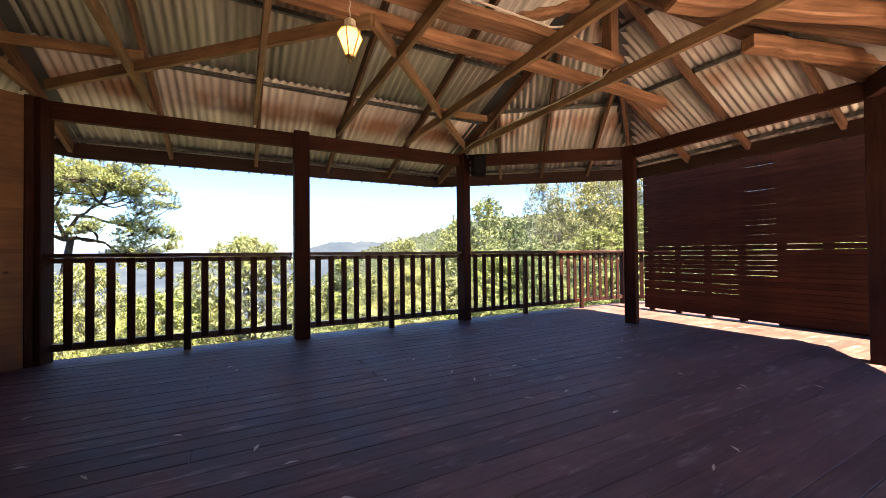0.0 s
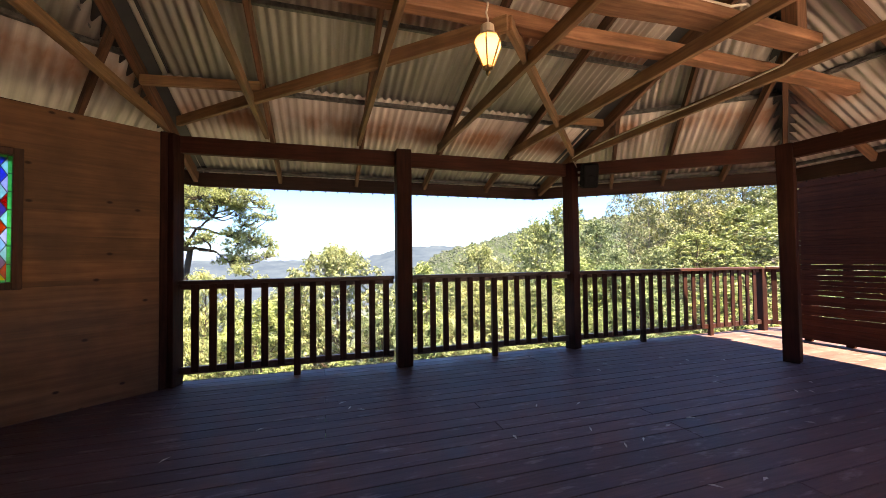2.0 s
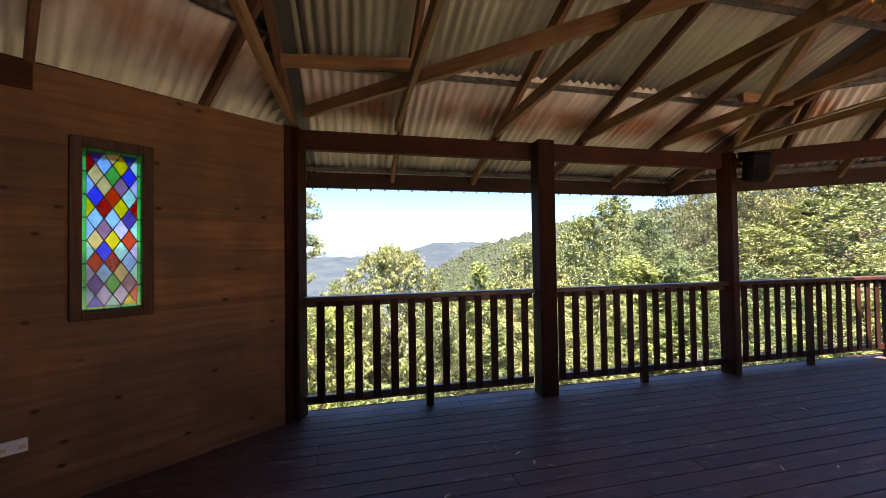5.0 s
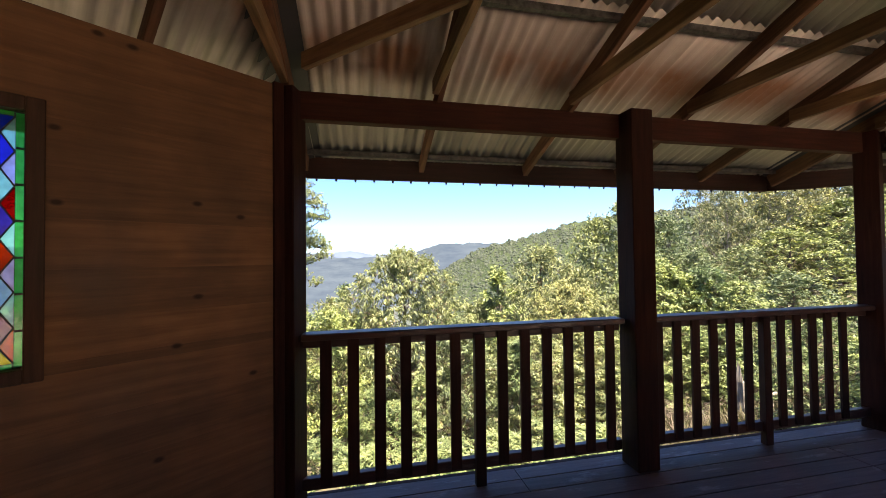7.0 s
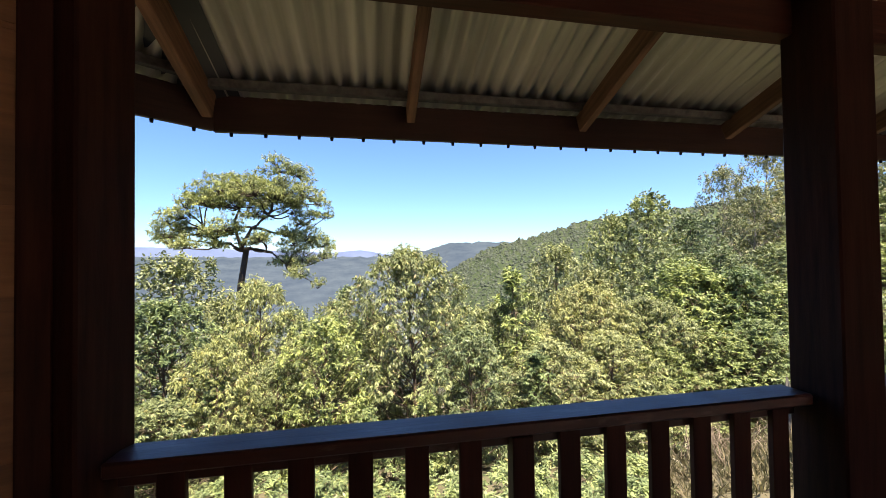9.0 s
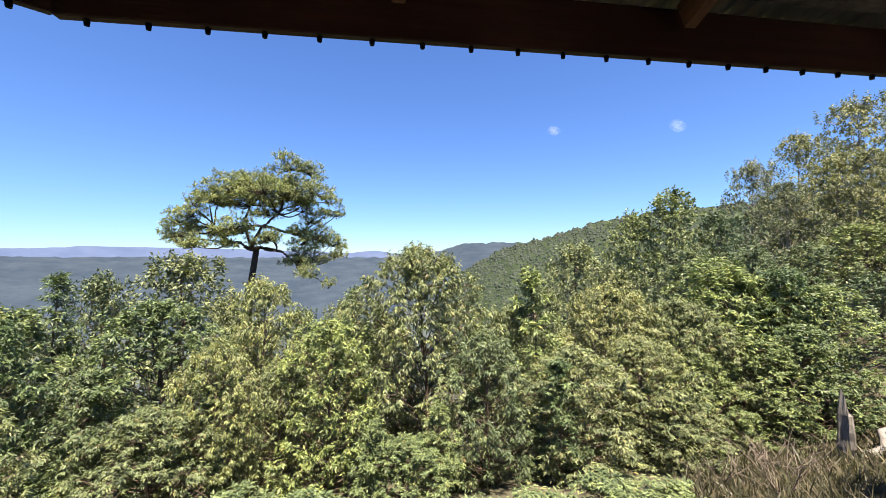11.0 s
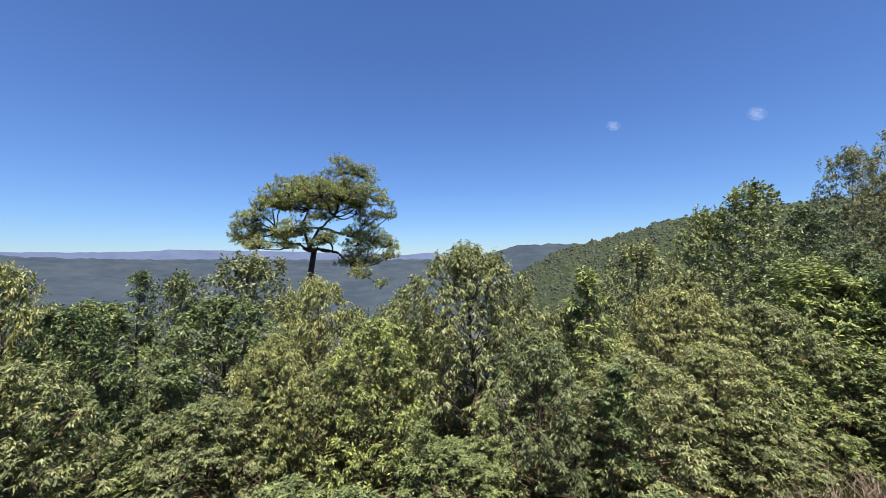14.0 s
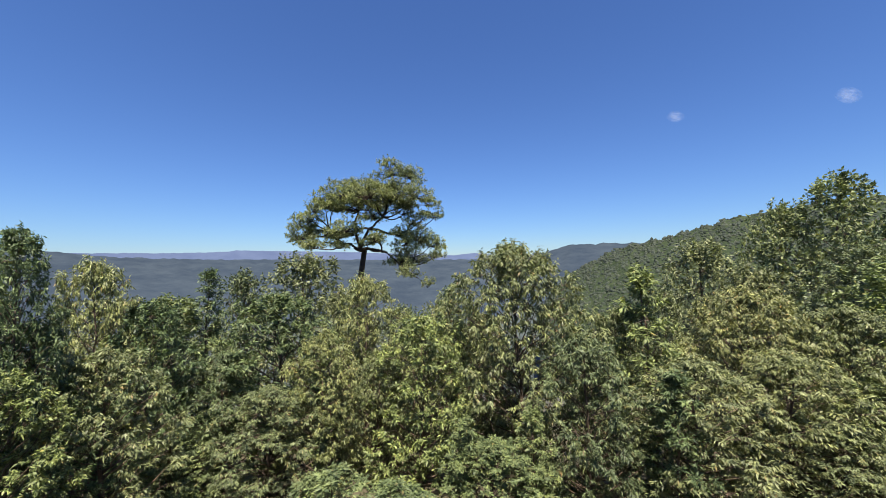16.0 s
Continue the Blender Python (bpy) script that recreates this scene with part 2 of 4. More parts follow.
def lathe_bm(profile, sides=12, at=(0, 0, 0)):
    bm = bmesh.new()
    rings = []
    for r, z in profile:
        rings.append([bm.verts.new((at[0] + r * math.cos(2 * math.pi * i / sides), at[1] + r * math.sin(2 * math.pi * i / sides), at[2] + z)) for i in range(sides)])
    for a, b in zip(rings, rings[1:]):
        for i in range(sides):
            bm.faces.new((a[i], a[(i + 1) % sides], b[(i + 1) % sides], b[i]))
    bm.faces.new(rings[0][::-1])
    bm.faces.new(rings[-1])
    return bm


def stick(name, a, b, width, depth, mat, parent=None, bevel=0.004, rough_seed=None):
    """A length of timber from a to b, its grain along its own x; width across, depth upright."""
    a, b = Vector(a), Vector(b)
    d = b - a
    bm = bmesh.new()
    bmesh.ops.create_cube(bm, size=1.0)
    bmesh.ops.scale(bm, vec=(d.length, width, depth), verts=bm.verts)
    if bevel:
        bmesh.ops.bevel(bm, geom=bm.edges[:], offset=bevel, segments=1, affect="EDGES")
    if rough_seed is not None:
        bmesh.ops.subdivide_edges(bm, edges=[e for e in bm.edges if abs((e.verts[0].co - e.verts[1].co).x) > d.length * 0.5], cuts=9)
        rng = random.Random(rough_seed)
        off = {}
        for v in bm.verts:
            k = round(v.co.x, 2)
            off.setdefault(k, (rng.uniform(-0.012, 0.012), rng.uniform(-0.012, 0.012)))
            v.co.y += off[k][0]
            v.co.z += off[k][1] + rng.uniform(-0.006, 0.006)
    ob = part(name, bm, mat)
    x = d.normalized()
    up = Vector((0, 0, 1)) if abs(x.z) < 0.99 else Vector((0, 1, 0))
    y = up.cross(x).normalized()
    z = x.cross(y)
    ob.matrix_world = Matrix.Translation((a + b) / 2) @ Matrix((x, y, z)).transposed().to_4x4()
    if parent is not None:
        ob.parent = parent
    return ob


def empty(name, at=(0, 0, 0)):
    e = new(name)
    e.empty_display_size = 0.2
    e.location = at
    return e


def soup(name, verts, faces, mat, parent=None, smooth=False):
    me = bpy.data.meshes.new(name)
    me.from_pydata(verts, [], faces)
    me.materials.append(mat)
    if smooth:
        me.shade_smooth()
    ob = new(name, me)
    if parent is not None:
        ob.parent = parent
    return ob


# ---- plan of the pavilion: a long octagon, walls and posts on its sides ----
RAIL_Y = 5.325
PLATE_Z = 2.47
CX, CY = 1.07, 2.74
CORNERS = [(3.38, 5.32), (5.26, 3.91), (5.26, 1.6), (3.38, 0.2), (-1.24, 0.2), (-3.5, 1.92), (-3.5, 3.6), (-1.24, 5.32)]
SLOPE, OVER, SHEET_Z = 0.37, 0.87, 2.60
SLOPES = [0.462, 0.505, 0.462, 0.37, 0.462, 0.42, 0.462, 0.37]  # the hips of each end meet at the end of the ridge
SIDES = []
for i in range(8):
    p, q = Vector(CORNERS[i]), Vector(CORNERS[(i + 1) % 8])
    t = (q - p).normalized()
    n_in = Vector((t.y, -t.x))
    SIDES.append((p, q, t, n_in))


def roof_z(x, y):
    """Height of the sheets over a place."""
    return SHEET_Z + min(k * (Vector((x, y)) - p).dot(n) for k, (p, q, t, n) in zip(SLOPES, SIDES))


def hip_way(s):
    """Unit way of the hip from the corner where side s begins, inwards."""
    w = SIDES[s][3] * SLOPES[s] - SIDES[s - 1][3] * SLOPES[s - 1]
    d = Vector((-w.y, w.x)).normalized()
    return d if d.dot(SIDES[s][3]) > 0 else -d


def reach(side, u):
    """How far up a face runs at the place u along its plate."""
    p, q, t, n = SIDES[side]
    lo, hi = -9.0, 9.0
    for j, (pj, qj, tj, nj) in enumerate(SIDES):
        c0, c1 = SLOPES[j] * (p + t * u - pj).dot(nj), SLOPES[j] * n.dot(nj) - SLOPES[side]
        if j != side and abs(c1) > 1e-6:
            if c1 < 0:
                hi = min(hi, -c0 / c1)
            else:
                lo = max(lo, -c0 / c1)
    return lo, hi


# ---- roof ----
roof = tagged(empty("roof"), "hipped corrugated iron roof on pine rafters, rust-stained underneath", "roof", kind="structure")


def sheet(side, v0, v1, lift):
    """Corrugated sheets of one roof face between two distances from the plate."""
    p, q, t, n = SIDES[side]
    L = (q - p).length
    pitch, per, amp = 0.076, 8, 0.013
    step = pitch / per
    u_min, u_max = -1.2, L + 1.2
    verts, faces, uvs = [], [], []
    prev = False
    for k in range(int((u_min - 0.0) / step), int(u_max / step) + 1):
        u = k * step
        a0, a1 = reach(side, u)
        lo, hi = max(v0, a0), min(v1, a1)
        if hi - lo < 0.02:
            prev = False
            continue
        z = amp * math.sin(2 * math.pi * k / per) + lift
        for v in (lo, hi):
            w = p + t * u + n * v
            verts.append((w.x, w.y, SHEET_Z + SLOPES[side] * v + z))
            uvs.append((u, (v - v0) / 2.0))
        if prev:
            m = len(verts)
            faces.append((m - 4, m - 3, m - 1, m - 2))
        prev = True
    ob = soup("roof_sheet", verts, faces, M["iron"], roof, True)
    uv = ob.data.uv_layers.new(name="UVMap")
    for loop in ob.data.loops:
        uv.data[loop.index].uv = uvs[loop.vertex_index]
    so = ob.modifiers.new("thickness", "SOLIDIFY")
    so.thickness, so.offset = 0.002, 1
    return ob


for s in range(8):
    sheet(s, -OVER * SLOPE / SLOPES[s], 0.6, 0.0)
    sheet(s, 0.5, 4.0, 0.007)

clip_me = None
for s in range(8):
    p, q, t, n = SIDES[s]
    k = SLOPES[s]
    over = OVER * SLOPE / k
    d0, d1 = hip_way(s), hip_way((s + 1) % 8)

    def ends(v):
        """Both ends of a line along the face, v metres up from the plate."""
        return p + d0 * (v / d0.dot(n)), q + d1 * (v / d1.dot(n))

    a, b = ends(-over + 0.03)
    z = SHEET_Z - k * (over - 0.03)
    stick("fascia", (a.x, a.y, z - 0.088), (b.x, b.y, z - 0.088), 0.03, 0.172, M["fascia"], roof)
    count = int((b - a).length / 0.152)
    for c in range(count if s in (6, 7, 0, 1) else 0):
        w = a + (b - a) * ((c + 0.5) / count)
        if clip_me is None:
            clip = part("eave_clip", lathe_bm([(0.007, -0.018), (0.009, -0.004), (0.006, 0.0), (0.006, 0.03)], 6), M["black"], roof)
            clip_me = clip.data
        else:
            clip = new("eave_clip", clip_me)
            clip.parent = roof
        clip.location = (w.x, w.y, z - 0.174)
    # purlins under the sheets
    for v in (-over + 0.14, 0.56 if s % 4 == 3 else 0.62, 1.4):
        a, b = ends(v)
        if (b - a).dot(t) > 0.2:
            z = SHEET_Z + k * v - 0.03
            stick("purlin", (a.x, a.y, z), (b.x, b.y, z), 0.035, 0.04, M["purlin"], roof, 0.002)
    # hip rafter, dark flashing under the sheets, unseen capping above to stop sun leaks
    rise = k * n.dot(d0)
    run = 2.75 / d0.dot(n)
    low = -over / d0.dot(n) + 0.03
    for nn, kk in ((n, k), (SIDES[s - 1][3], SLOPES[s - 1])):
        side = (nn - d0 * nn.dot(d0)).normalized()
        for name, wide, dz, mat in (("hip_flashing", 0.2, -0.03, "flashing_dark"), ("hip_capping", 0.24, 0.03, "flashing")):
            quad = []
            for f in (low, run):
                for off in (0.0, wide):
                    w = p + d0 * f + side * off
                    quad.append((w.x, w.y, SHEET_Z + kk * (w - p).dot(nn) + dz))
            soup(name, quad, [(0, 1, 3, 2)], M[mat], roof)
        a, b = p + d0 * low + side * 0.2, p + d0 * (run * 0.5) + side * 0.2
        za, zb = (SHEET_Z + kk * (w - p).dot(nn) - 0.034 for w in (a, b))
        stick("flashing_edge", (a.x, a.y, za), (b.x, b.y, zb), 0.014, 0.012, M["flashing"], roof, 0.002)
    a, b = p + d0 * (low + 0.05), p + d0 * (run - 0.5)
    stick("hip_rafter", (a.x, a.y, SHEET_Z + rise * (low + 0.05) - 0.09), (b.x, b.y, SHEET_Z + rise * (run - 0.5) - 0.09), 0.045, 0.13, M["rafter"], roof)


# common rafters
def rafter(side, u):
    p, q, t, n = SIDES[side]
    k = SLOPES[side]
    v0, v1 = -OVER * SLOPE / k + 0.1, min(2.5, reach(side, u)[1])
    a, b = p + t * u + n * v0, p + t * u + n * v1
    stick("rafter", (a.x, a.y, SHEET_Z + k * v0 - 0.095), (b.x, b.y, SHEET_Z + k * v1 - 0.095), 0.04, 0.1, M["rafter"], roof)


# sides: 7 is A-C along the view, 0 is C-D, 1 is D-E
for x in (-0.32, 0.61, 1.54, 2.47):
    rafter(7, x + 1.24)
    rafter(3, 3.38 - x)
for s, us in ((0, (0.55, 1.2, 1.9)), (1, (0.5, 1.2, 2.02)), (2, (0.6, 1.2, 1.8)), (4, (0.6, 1.2, 1.8)), (5, (0.4, 0.85, 1.3)), (6, (1.29, 2.16))):
    for u in us:
        rafter(s, u)
# wide unseen plate added over the ridge to stop pinholes of sun
stick("ridge_leak_cap", (-1.3, CY, 3.57), (3.5, CY, 3.57), 0.9, 0.01, M["flashing"], roof)
stick("ridge_board", (-0.55, CY, 3.44), (2.7, CY, 3.44), 0.04, 0.16, M["pine"], roof)

# ceiling joists across the short way, and the heavy ties on top of them
joists = tagged(empty("ceiling_frame"), "bare pine ceiling joists carrying rough sawn hardwood ties", "roof framing", kind="structure")
for x in (-1.2, -0.32, 0.61, 1.54, 2.47, 3.36):
    stick("joist", (x - 0.042, 5.22, PLATE_Z + 0.045), (x - 0.042, 0.26, PLATE_Z + 0.045), 0.04, 0.09, M["pine"], joists)
stick("tie_beam", (-2.4, 2.94, 2.61), (4.5, 2.94, 2.61), 0.09, 0.09, M["hardwood"], joists, 0.006, 3)
stick("tie_slab", (-2.0, 2.58, 2.60), (3.28, 2.58, 2.60), 0.16, 0.06, M["hardwood"], joists, 0.006, 5)
for a, c in (((-1.12, 5.1), (1.2, 2.85)), ((3.27, 5.1), (1.2, 2.85)), ((-1.12, 0.4), (1.2, 2.5))):
    stick("diagonal_joist", (*a, PLATE_Z + 0.075), (*c, PLATE_Z + 0.075), 0.04, 0.09, M["pine"], joists)
stick("log_tie", (5.27, 1.52, 2.61), (4.0, 1.94, 2.65), 0.12, 0.12, M["hardwood"], joists, 0.012, 9)
stick("log_tie", (5.2, 0.98, 2.61), (2.9, 1.9, 2.64), 0.12, 0.12, M["hardwood"], joists, 0.012, 15)
stick("king_post", (3.38, 2.72, 2.58), (3.38, 2.72, 3.46), 0.1, 0.1, M["rafter"], joists)
stick("brace", (2.1, 2.64, 2.66), (3.05, 2.72, 3.14), 0.09, 0.07, M["hardwood"], joists, 0.01, 21)
stick("collar", (-1.2, 4.52, 2.67), (-0.3, 4.4, 2.67), 0.04, 0.08, M["pine"], joists)
stick("collar", (2.6, 4.5, 2.72), (3.32, 4.6, 2.78), 0.04, 0.08, M["pine"], joists)

# ---- posts and plates ----
frame_group = "posts that carry the roof"
def post(name, x, y, label, turn=0, w=0.12):
    ob = part(name, box_bm((w, w, PLATE_Z), (0, 0, PLATE_Z / 2), 0.006), M["stain_z"])
    ob.location, ob.rotation_euler = (x, y, 0), (0, 0, turn)
    return tagged(ob, label, "post", frame_group)


for (x, y), turn in zip(CORNERS, (0.35, 0.35, 0, 0.35, -0.35, 0, -0.35, -0.35)):
    if y > 0.5:
        dx, dy = (0.05, -0.06) if (x > 5 and y < 2) else (0, 0)
        post("roof_post", x + dx, y + dy, "dark red-brown stained square timber post standing on the deck", turn, 0.15)
post("roof_post", 1.072, RAIL_Y - 0.06, "dark red-brown stained square timber post between two railings", 0, 0.172)
for s in (0, 1, 2, 3, 4, 6, 7):  # the west end rests on its wall
    a, b, t, n = SIDES[s]
    ob = stick("roof_beam", (a.x - n.x * 0.02, a.y - n.y * 0.02, PLATE_Z - 0.085), (b.x - n.x * 0.02, b.y - n.y * 0.02, PLATE_Z - 0.085), 0.07, 0.17, M["stain_x"])
    tagged(ob, "dark stained timber beam resting across the posts", "beam", "beams on the posts", "structure")

# ---- railing ----
def railing(name, a, b, label, first, pitch, count, posts=()):
    """Rails from a to b; count slats from the distance first on; at the numbers in posts a post stands instead."""
    a, b = Vector((*a, 0)), Vector((*b, 0))
    d = (b - a).normalized()
    L = (b - a).length
    rail = empty(name, a)
    rail.rotation_euler = (0, 0, math.atan2(d.y, d.x))
    part("handrail", box_bm((L, 0.11, 0.04), (L / 2, -0.015, 1.005), 0.006), M["rail"], rail)
    part("bottom_rail", box_bm((L, 0.045, 0.07), (L / 2, 0.006, 0.135), 0.004), M["rail"], rail)
    part("upper_rail", box_bm((L, 0.04, 0.05), (L / 2, 0.012, 0.958), 0.004), M["rail"], rail)
    me = None
    for k in range(count):
        x = first + pitch * k
        if k in posts:
            part("rail_post", box_bm((0.068, 0.05, 0.97), (x, -0.02, 0.485), 0.003), M["baluster"], rail)
            continue
        if me is None:
            ob = part("baluster", box_bm((0.068, 0.02, 0.86), (0, -0.033, 0.55), 0.002), M["baluster"], rail)
            me = ob.data
        else:
            ob = new("baluster", me)
            ob.parent = rail
        ob.location = (x, 0.012, 0)
    return tagged(rail, label, "railing", "railings at the deck's edge")


railing("railing", (-1.165, RAIL_Y), (0.965, RAIL_Y), "dark red-brown timber railing with upright slats between posts", 0.136, 0.1585, 13, (6,))
railing("railing", (1.115, RAIL_Y), (3.305, RAIL_Y), "dark red-brown timber railing with upright slats between posts", 0.153, 0.1588, 12, (6,))
railing("railing", (3.455, RAIL_Y), (6.93, RAIL_Y), "red-brown timber railing with upright slats, its far end in the sun", 0.114, 0.1607, 21, (6, 14))
corner = part("rail_corner_post", box_bm((0.1, 0.1, 1.0), (0, 0, 0.5), 0.006), M["baluster"])
corner.location = (6.98, RAIL_Y, 0)
tagged(corner, "square red-brown post at the corner of the railing", "post")
railing("railing", (7.03, RAIL_Y - 0.03), (7.5, 4.75), "short sunlit red-brown timber railing with upright slats", 0.1, 0.16, 4)

# ---- slatted screen ----
screen = tagged(empty("slatted_screen", (6.66, 0, 0)), "tall screen of dark stained horizontal slats with narrow gaps", "screen")
rng = random.Random(4)
z = 0.06
slat_me = None
while z < 2.5:
    if slat_me is None:
        ob = part("slat", box_bm((5.3, 0.018, 0.066), (0, 0, 0), 0.002), M["screen"], screen)
        slat_me = ob.data
    else:
        ob = new("slat", slat_me)
        ob.parent = screen
    ob.rotation_euler = (0, radians(rng.uniform(-0.11, 0.11)), math.pi / 2)
    ob.location = (rng.uniform(-0.002, 0.002), 2.01, z)
    gap = rng.choice((0.0025, 0.004, 0.0055)) if 0.2 < z < 1.0 else 0.0045 if 1.0 <= z < 1.06 else rng.choice((0.0005, 0.001, 0.0025)) if z < 1.75 else 0.001
    z += 0.066 + gap
for y in (4.55, 4.1, 3.65, 3.2, 2.75, 2.3, 1.85, 1.4, 0.95, 0.5, 0.0, -0.6):
    part("batten", box_bm((0.04, 0.09, 2.5), (0.032, y, 1.25), 0.003), M["screen"], screen)

# boards hidden behind the slats, added to block light through most gaps
for y0, y1, z0, z1 in ((-0.65, 2.75, 0.0, 0.98), (2.75, 3.2, 0.2, 0.62), (-0.65, 2.75, 1.17, 2.5), (3.2, 4.6, 1.08, 2.5)):
    part("backing_panel", box_bm((0.02, y1 - y0, z1 - z0), (0.064, (y0 + y1) / 2, (z0 + z1) / 2), 0.003), M["screen"], screen, "unseen board added to block light through the slats")

# ---- timber wall with its window ----
WA, WB = Vector((-1.27, 5.25)), Vector((-3.5, 3.641))
wall_dir = (WB - WA).normalized()
wall_len = (WB - WA).length
wall_ang = math.atan2(wall_dir.y, wall_dir.x)
wall = tagged(empty("wall_window_side", (WA.x, WA.y, 0)), "varnished pine board wall with knots around a stained glass window", "wall", kind="structure")
wall.rotation_euler = (0, 0, wall_ang)
WIN_U0, WIN_U1, WIN_Z0, WIN_Z1 = 0.99, 1.275, 1.07, 2.035
rows = [0.0]
while rows[-1] < PLATE_Z - 0.01:
    rows.append(min(rows[-1] + 0.205, PLATE_Z))
def board(u0, u1, z0, z1):
    if u1 - u0 > 0.01 and z1 - z0 > 0.01:
        ob = part("board", box_bm((u1 - u0, 0.03, z1 - z0), ((u0 + u1) / 2, 0, (z0 + z1) / 2), 0.001), M["wall"], wall)
for z0, z1 in zip(rows, rows[1:]):
    lo, hi = max(z0, WIN_Z0), min(z1, WIN_Z1)
    if hi <= lo:
        board(0, wall_len, z0, z1)
    else:
        board(0, wall_len, z0, lo), board(0, wall_len, hi, z1)
        board(0, WIN_U0, lo, hi), board(WIN_U1, wall_len, lo, hi)

part("corner_trim", box_bm((0.06, 0.05, PLATE_Z), (0.02, 0.006, PLATE_Z / 2), 0.004), M["stain_z"], wall, "dark stained corner board")
# unseen second skin, added so no daylight leaks through the board joints
for u0, u1, z0, z1 in ((0, WIN_U0, 0, PLATE_Z), (WIN_U1, wall_len, 0, PLATE_Z), (WIN_U0, WIN_U1, 0, WIN_Z0), (WIN_U0, WIN_U1, WIN_Z1, PLATE_Z)):
    part("outer_lining", box_bm((u1 - u0, 0.02, z1 - z0), ((u0 + u1) / 2, -0.03, (z0 + z1) / 2)), M["wall"], wall)

# plain walls that close the place behind the walker
def plain_wall(name, a, b, h=PLATE_Z):
    a, b = Vector(a), Vector(b)
    ob = stick(name, (a.x, a.y, h / 2), (b.x, b.y, h / 2), 0.1, h, M["wall"])
    return tagged(ob, "assumed varnished timber wall, out of view", "wall", kind="structure")


plain_wall("wall_west", (-3.56, 3.56), (-3.56, -0.9))
# out of view, added to keep terrace bounce off the left roof and wall
plain_wall("wall_south_west", (-3.5, -0.78), (0.3, -0.78), 2.9)
plain_wall("wall_south", (-5.0, -6.4), (7.6, -6.4), 3.0)

# ---- deck ----
deck = tagged(empty("floor"), "worn red-brown painted timber deck boards", "deck", kind="structure")
rng = random.Random(8)
BOARD_W = 0.135
y = 5.44 - BOARD_W / 2
lengths = {}
k = 0
while y > -0.75:
    x0, x1 = -3.6, 7.6
    joint = rng.choice((-1.0, 0.2, 1.4, 2.6, 3.8))
    for a, b in ((x0, joint), (joint, x1)):
        L = round(b - a, 3)
        if L not in lengths:
            lengths[L] = part("deck_board", box_bm((L - 0.003, BOARD_W - 0.0045, 0.028), (0, 0, -0.014), 0.003), M["deck"], deck)
            ob = lengths[L]
        else:
            ob = new("deck_board", lengths[L].data)
            ob.parent = deck
        ob.location = ((a + b) / 2, y, rng.uniform(-0.0015, 0.0))
        ob.rotation_euler = (radians(rng.uniform(-0.5, 0.5)), 0, 0)
    y -= BOARD_W
for x in np.arange(-3.5, 7.6, 0.9):
    part("deck_joist", box_bm((0.05, 6.2, 0.15), (float(x), 2.3, -0.11), 0), M["stain_x"], deck)
# pale ground out of view, added to bounce sunlight up under the roof
tagged(part("terrace", box_bm((11.4, 5.6, 0.12), (4.1, -3.65, -0.07), 0.01), M["terrace"]), "unseen pale slab behind the deck, added to bounce sunlight", "terrace", kind="structure")
part("deck_fascia", box_bm((11.2, 0.035, 0.2), (2.0, 5.46, -0.105), 0.003), M["stain_x"], deck)

# ---- outdoors: the ground falls away from the deck into a wide valley ----
def ground_z(x, y):
    d = max(0.0, y - 4.6)
    z = -0.9 - 0.36 * min(d, 16) - 0.3 * max(0, min(d - 16, 50)) - 0.42 * max(0, min(d - 66, 330))
    z -= 0.02 * max(0, min(d - 396, 4000))
    side = max(0.0, x - 13.0)
    z += 0.3 * min(side, 18) * min(1, d / 8) + 0.22 * max(0, min(side - 18, 100))
    west = max(0.0, -x - 6.0)
    z -= 0.1 * min(west, 60)
    return z + 0.12 * noise.noise((x * 0.35, y * 0.35, 0)) * min(1, d)


def ground_material():
    m, n, l, b = material("forest_floor_haze_afar")
    mp = mapped(n, l, (1, 1, 1))
    t = noise_tex(n, l, mp, 0.8, 8, 0.65)
    r = ramp(n, [(0.3, (0.04, 0.045, 0.022)), (0.5, (0.09, 0.078, 0.045)), (0.7, (0.12, 0.1, 0.065))])
    l.new(t.outputs["Fac"], r.inputs["Fac"])
    # past 30 m the ground fades to blue-grey, haze put into its colour
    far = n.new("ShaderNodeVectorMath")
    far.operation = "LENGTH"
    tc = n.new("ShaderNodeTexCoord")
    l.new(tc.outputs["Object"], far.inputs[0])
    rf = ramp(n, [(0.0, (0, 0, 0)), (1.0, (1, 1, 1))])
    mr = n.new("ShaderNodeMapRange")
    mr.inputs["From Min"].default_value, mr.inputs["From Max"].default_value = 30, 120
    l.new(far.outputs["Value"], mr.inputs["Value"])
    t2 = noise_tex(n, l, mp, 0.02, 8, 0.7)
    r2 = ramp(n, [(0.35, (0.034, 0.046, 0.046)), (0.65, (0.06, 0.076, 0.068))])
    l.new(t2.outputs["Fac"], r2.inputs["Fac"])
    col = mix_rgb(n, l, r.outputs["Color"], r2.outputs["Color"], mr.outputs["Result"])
    l.new(col, b.inputs["Base Color"])
    b.inputs["Roughness"].default_value = 0.95
    add_bump(n, l, b, t.outputs["Fac"], 0.6, 0.05)
    return m


M["ground"] = ground_material()


def spaced(lo, hi, near, count):
    """Places from lo to hi, closest together round near."""
    k = np.linspace(-1, 1, count)
    s = np.sign(k) * np.abs(k) ** 3.2
    return [float(near + (hi - near) * v if v > 0 else near + (near - lo) * v) for v in s]


gx, gy = spaced(-4200, 4200, 4, 90), spaced(-1500, 4600, 10, 90)
verts = [(x, y, ground_z(x, y)) for y in gy for x in gx]
faces = [(j * 90 + i, j * 90 + i + 1, j * 90 + 90 + i + 1, j * 90 + 90 + i) for j in range(89) for i in range(89)]
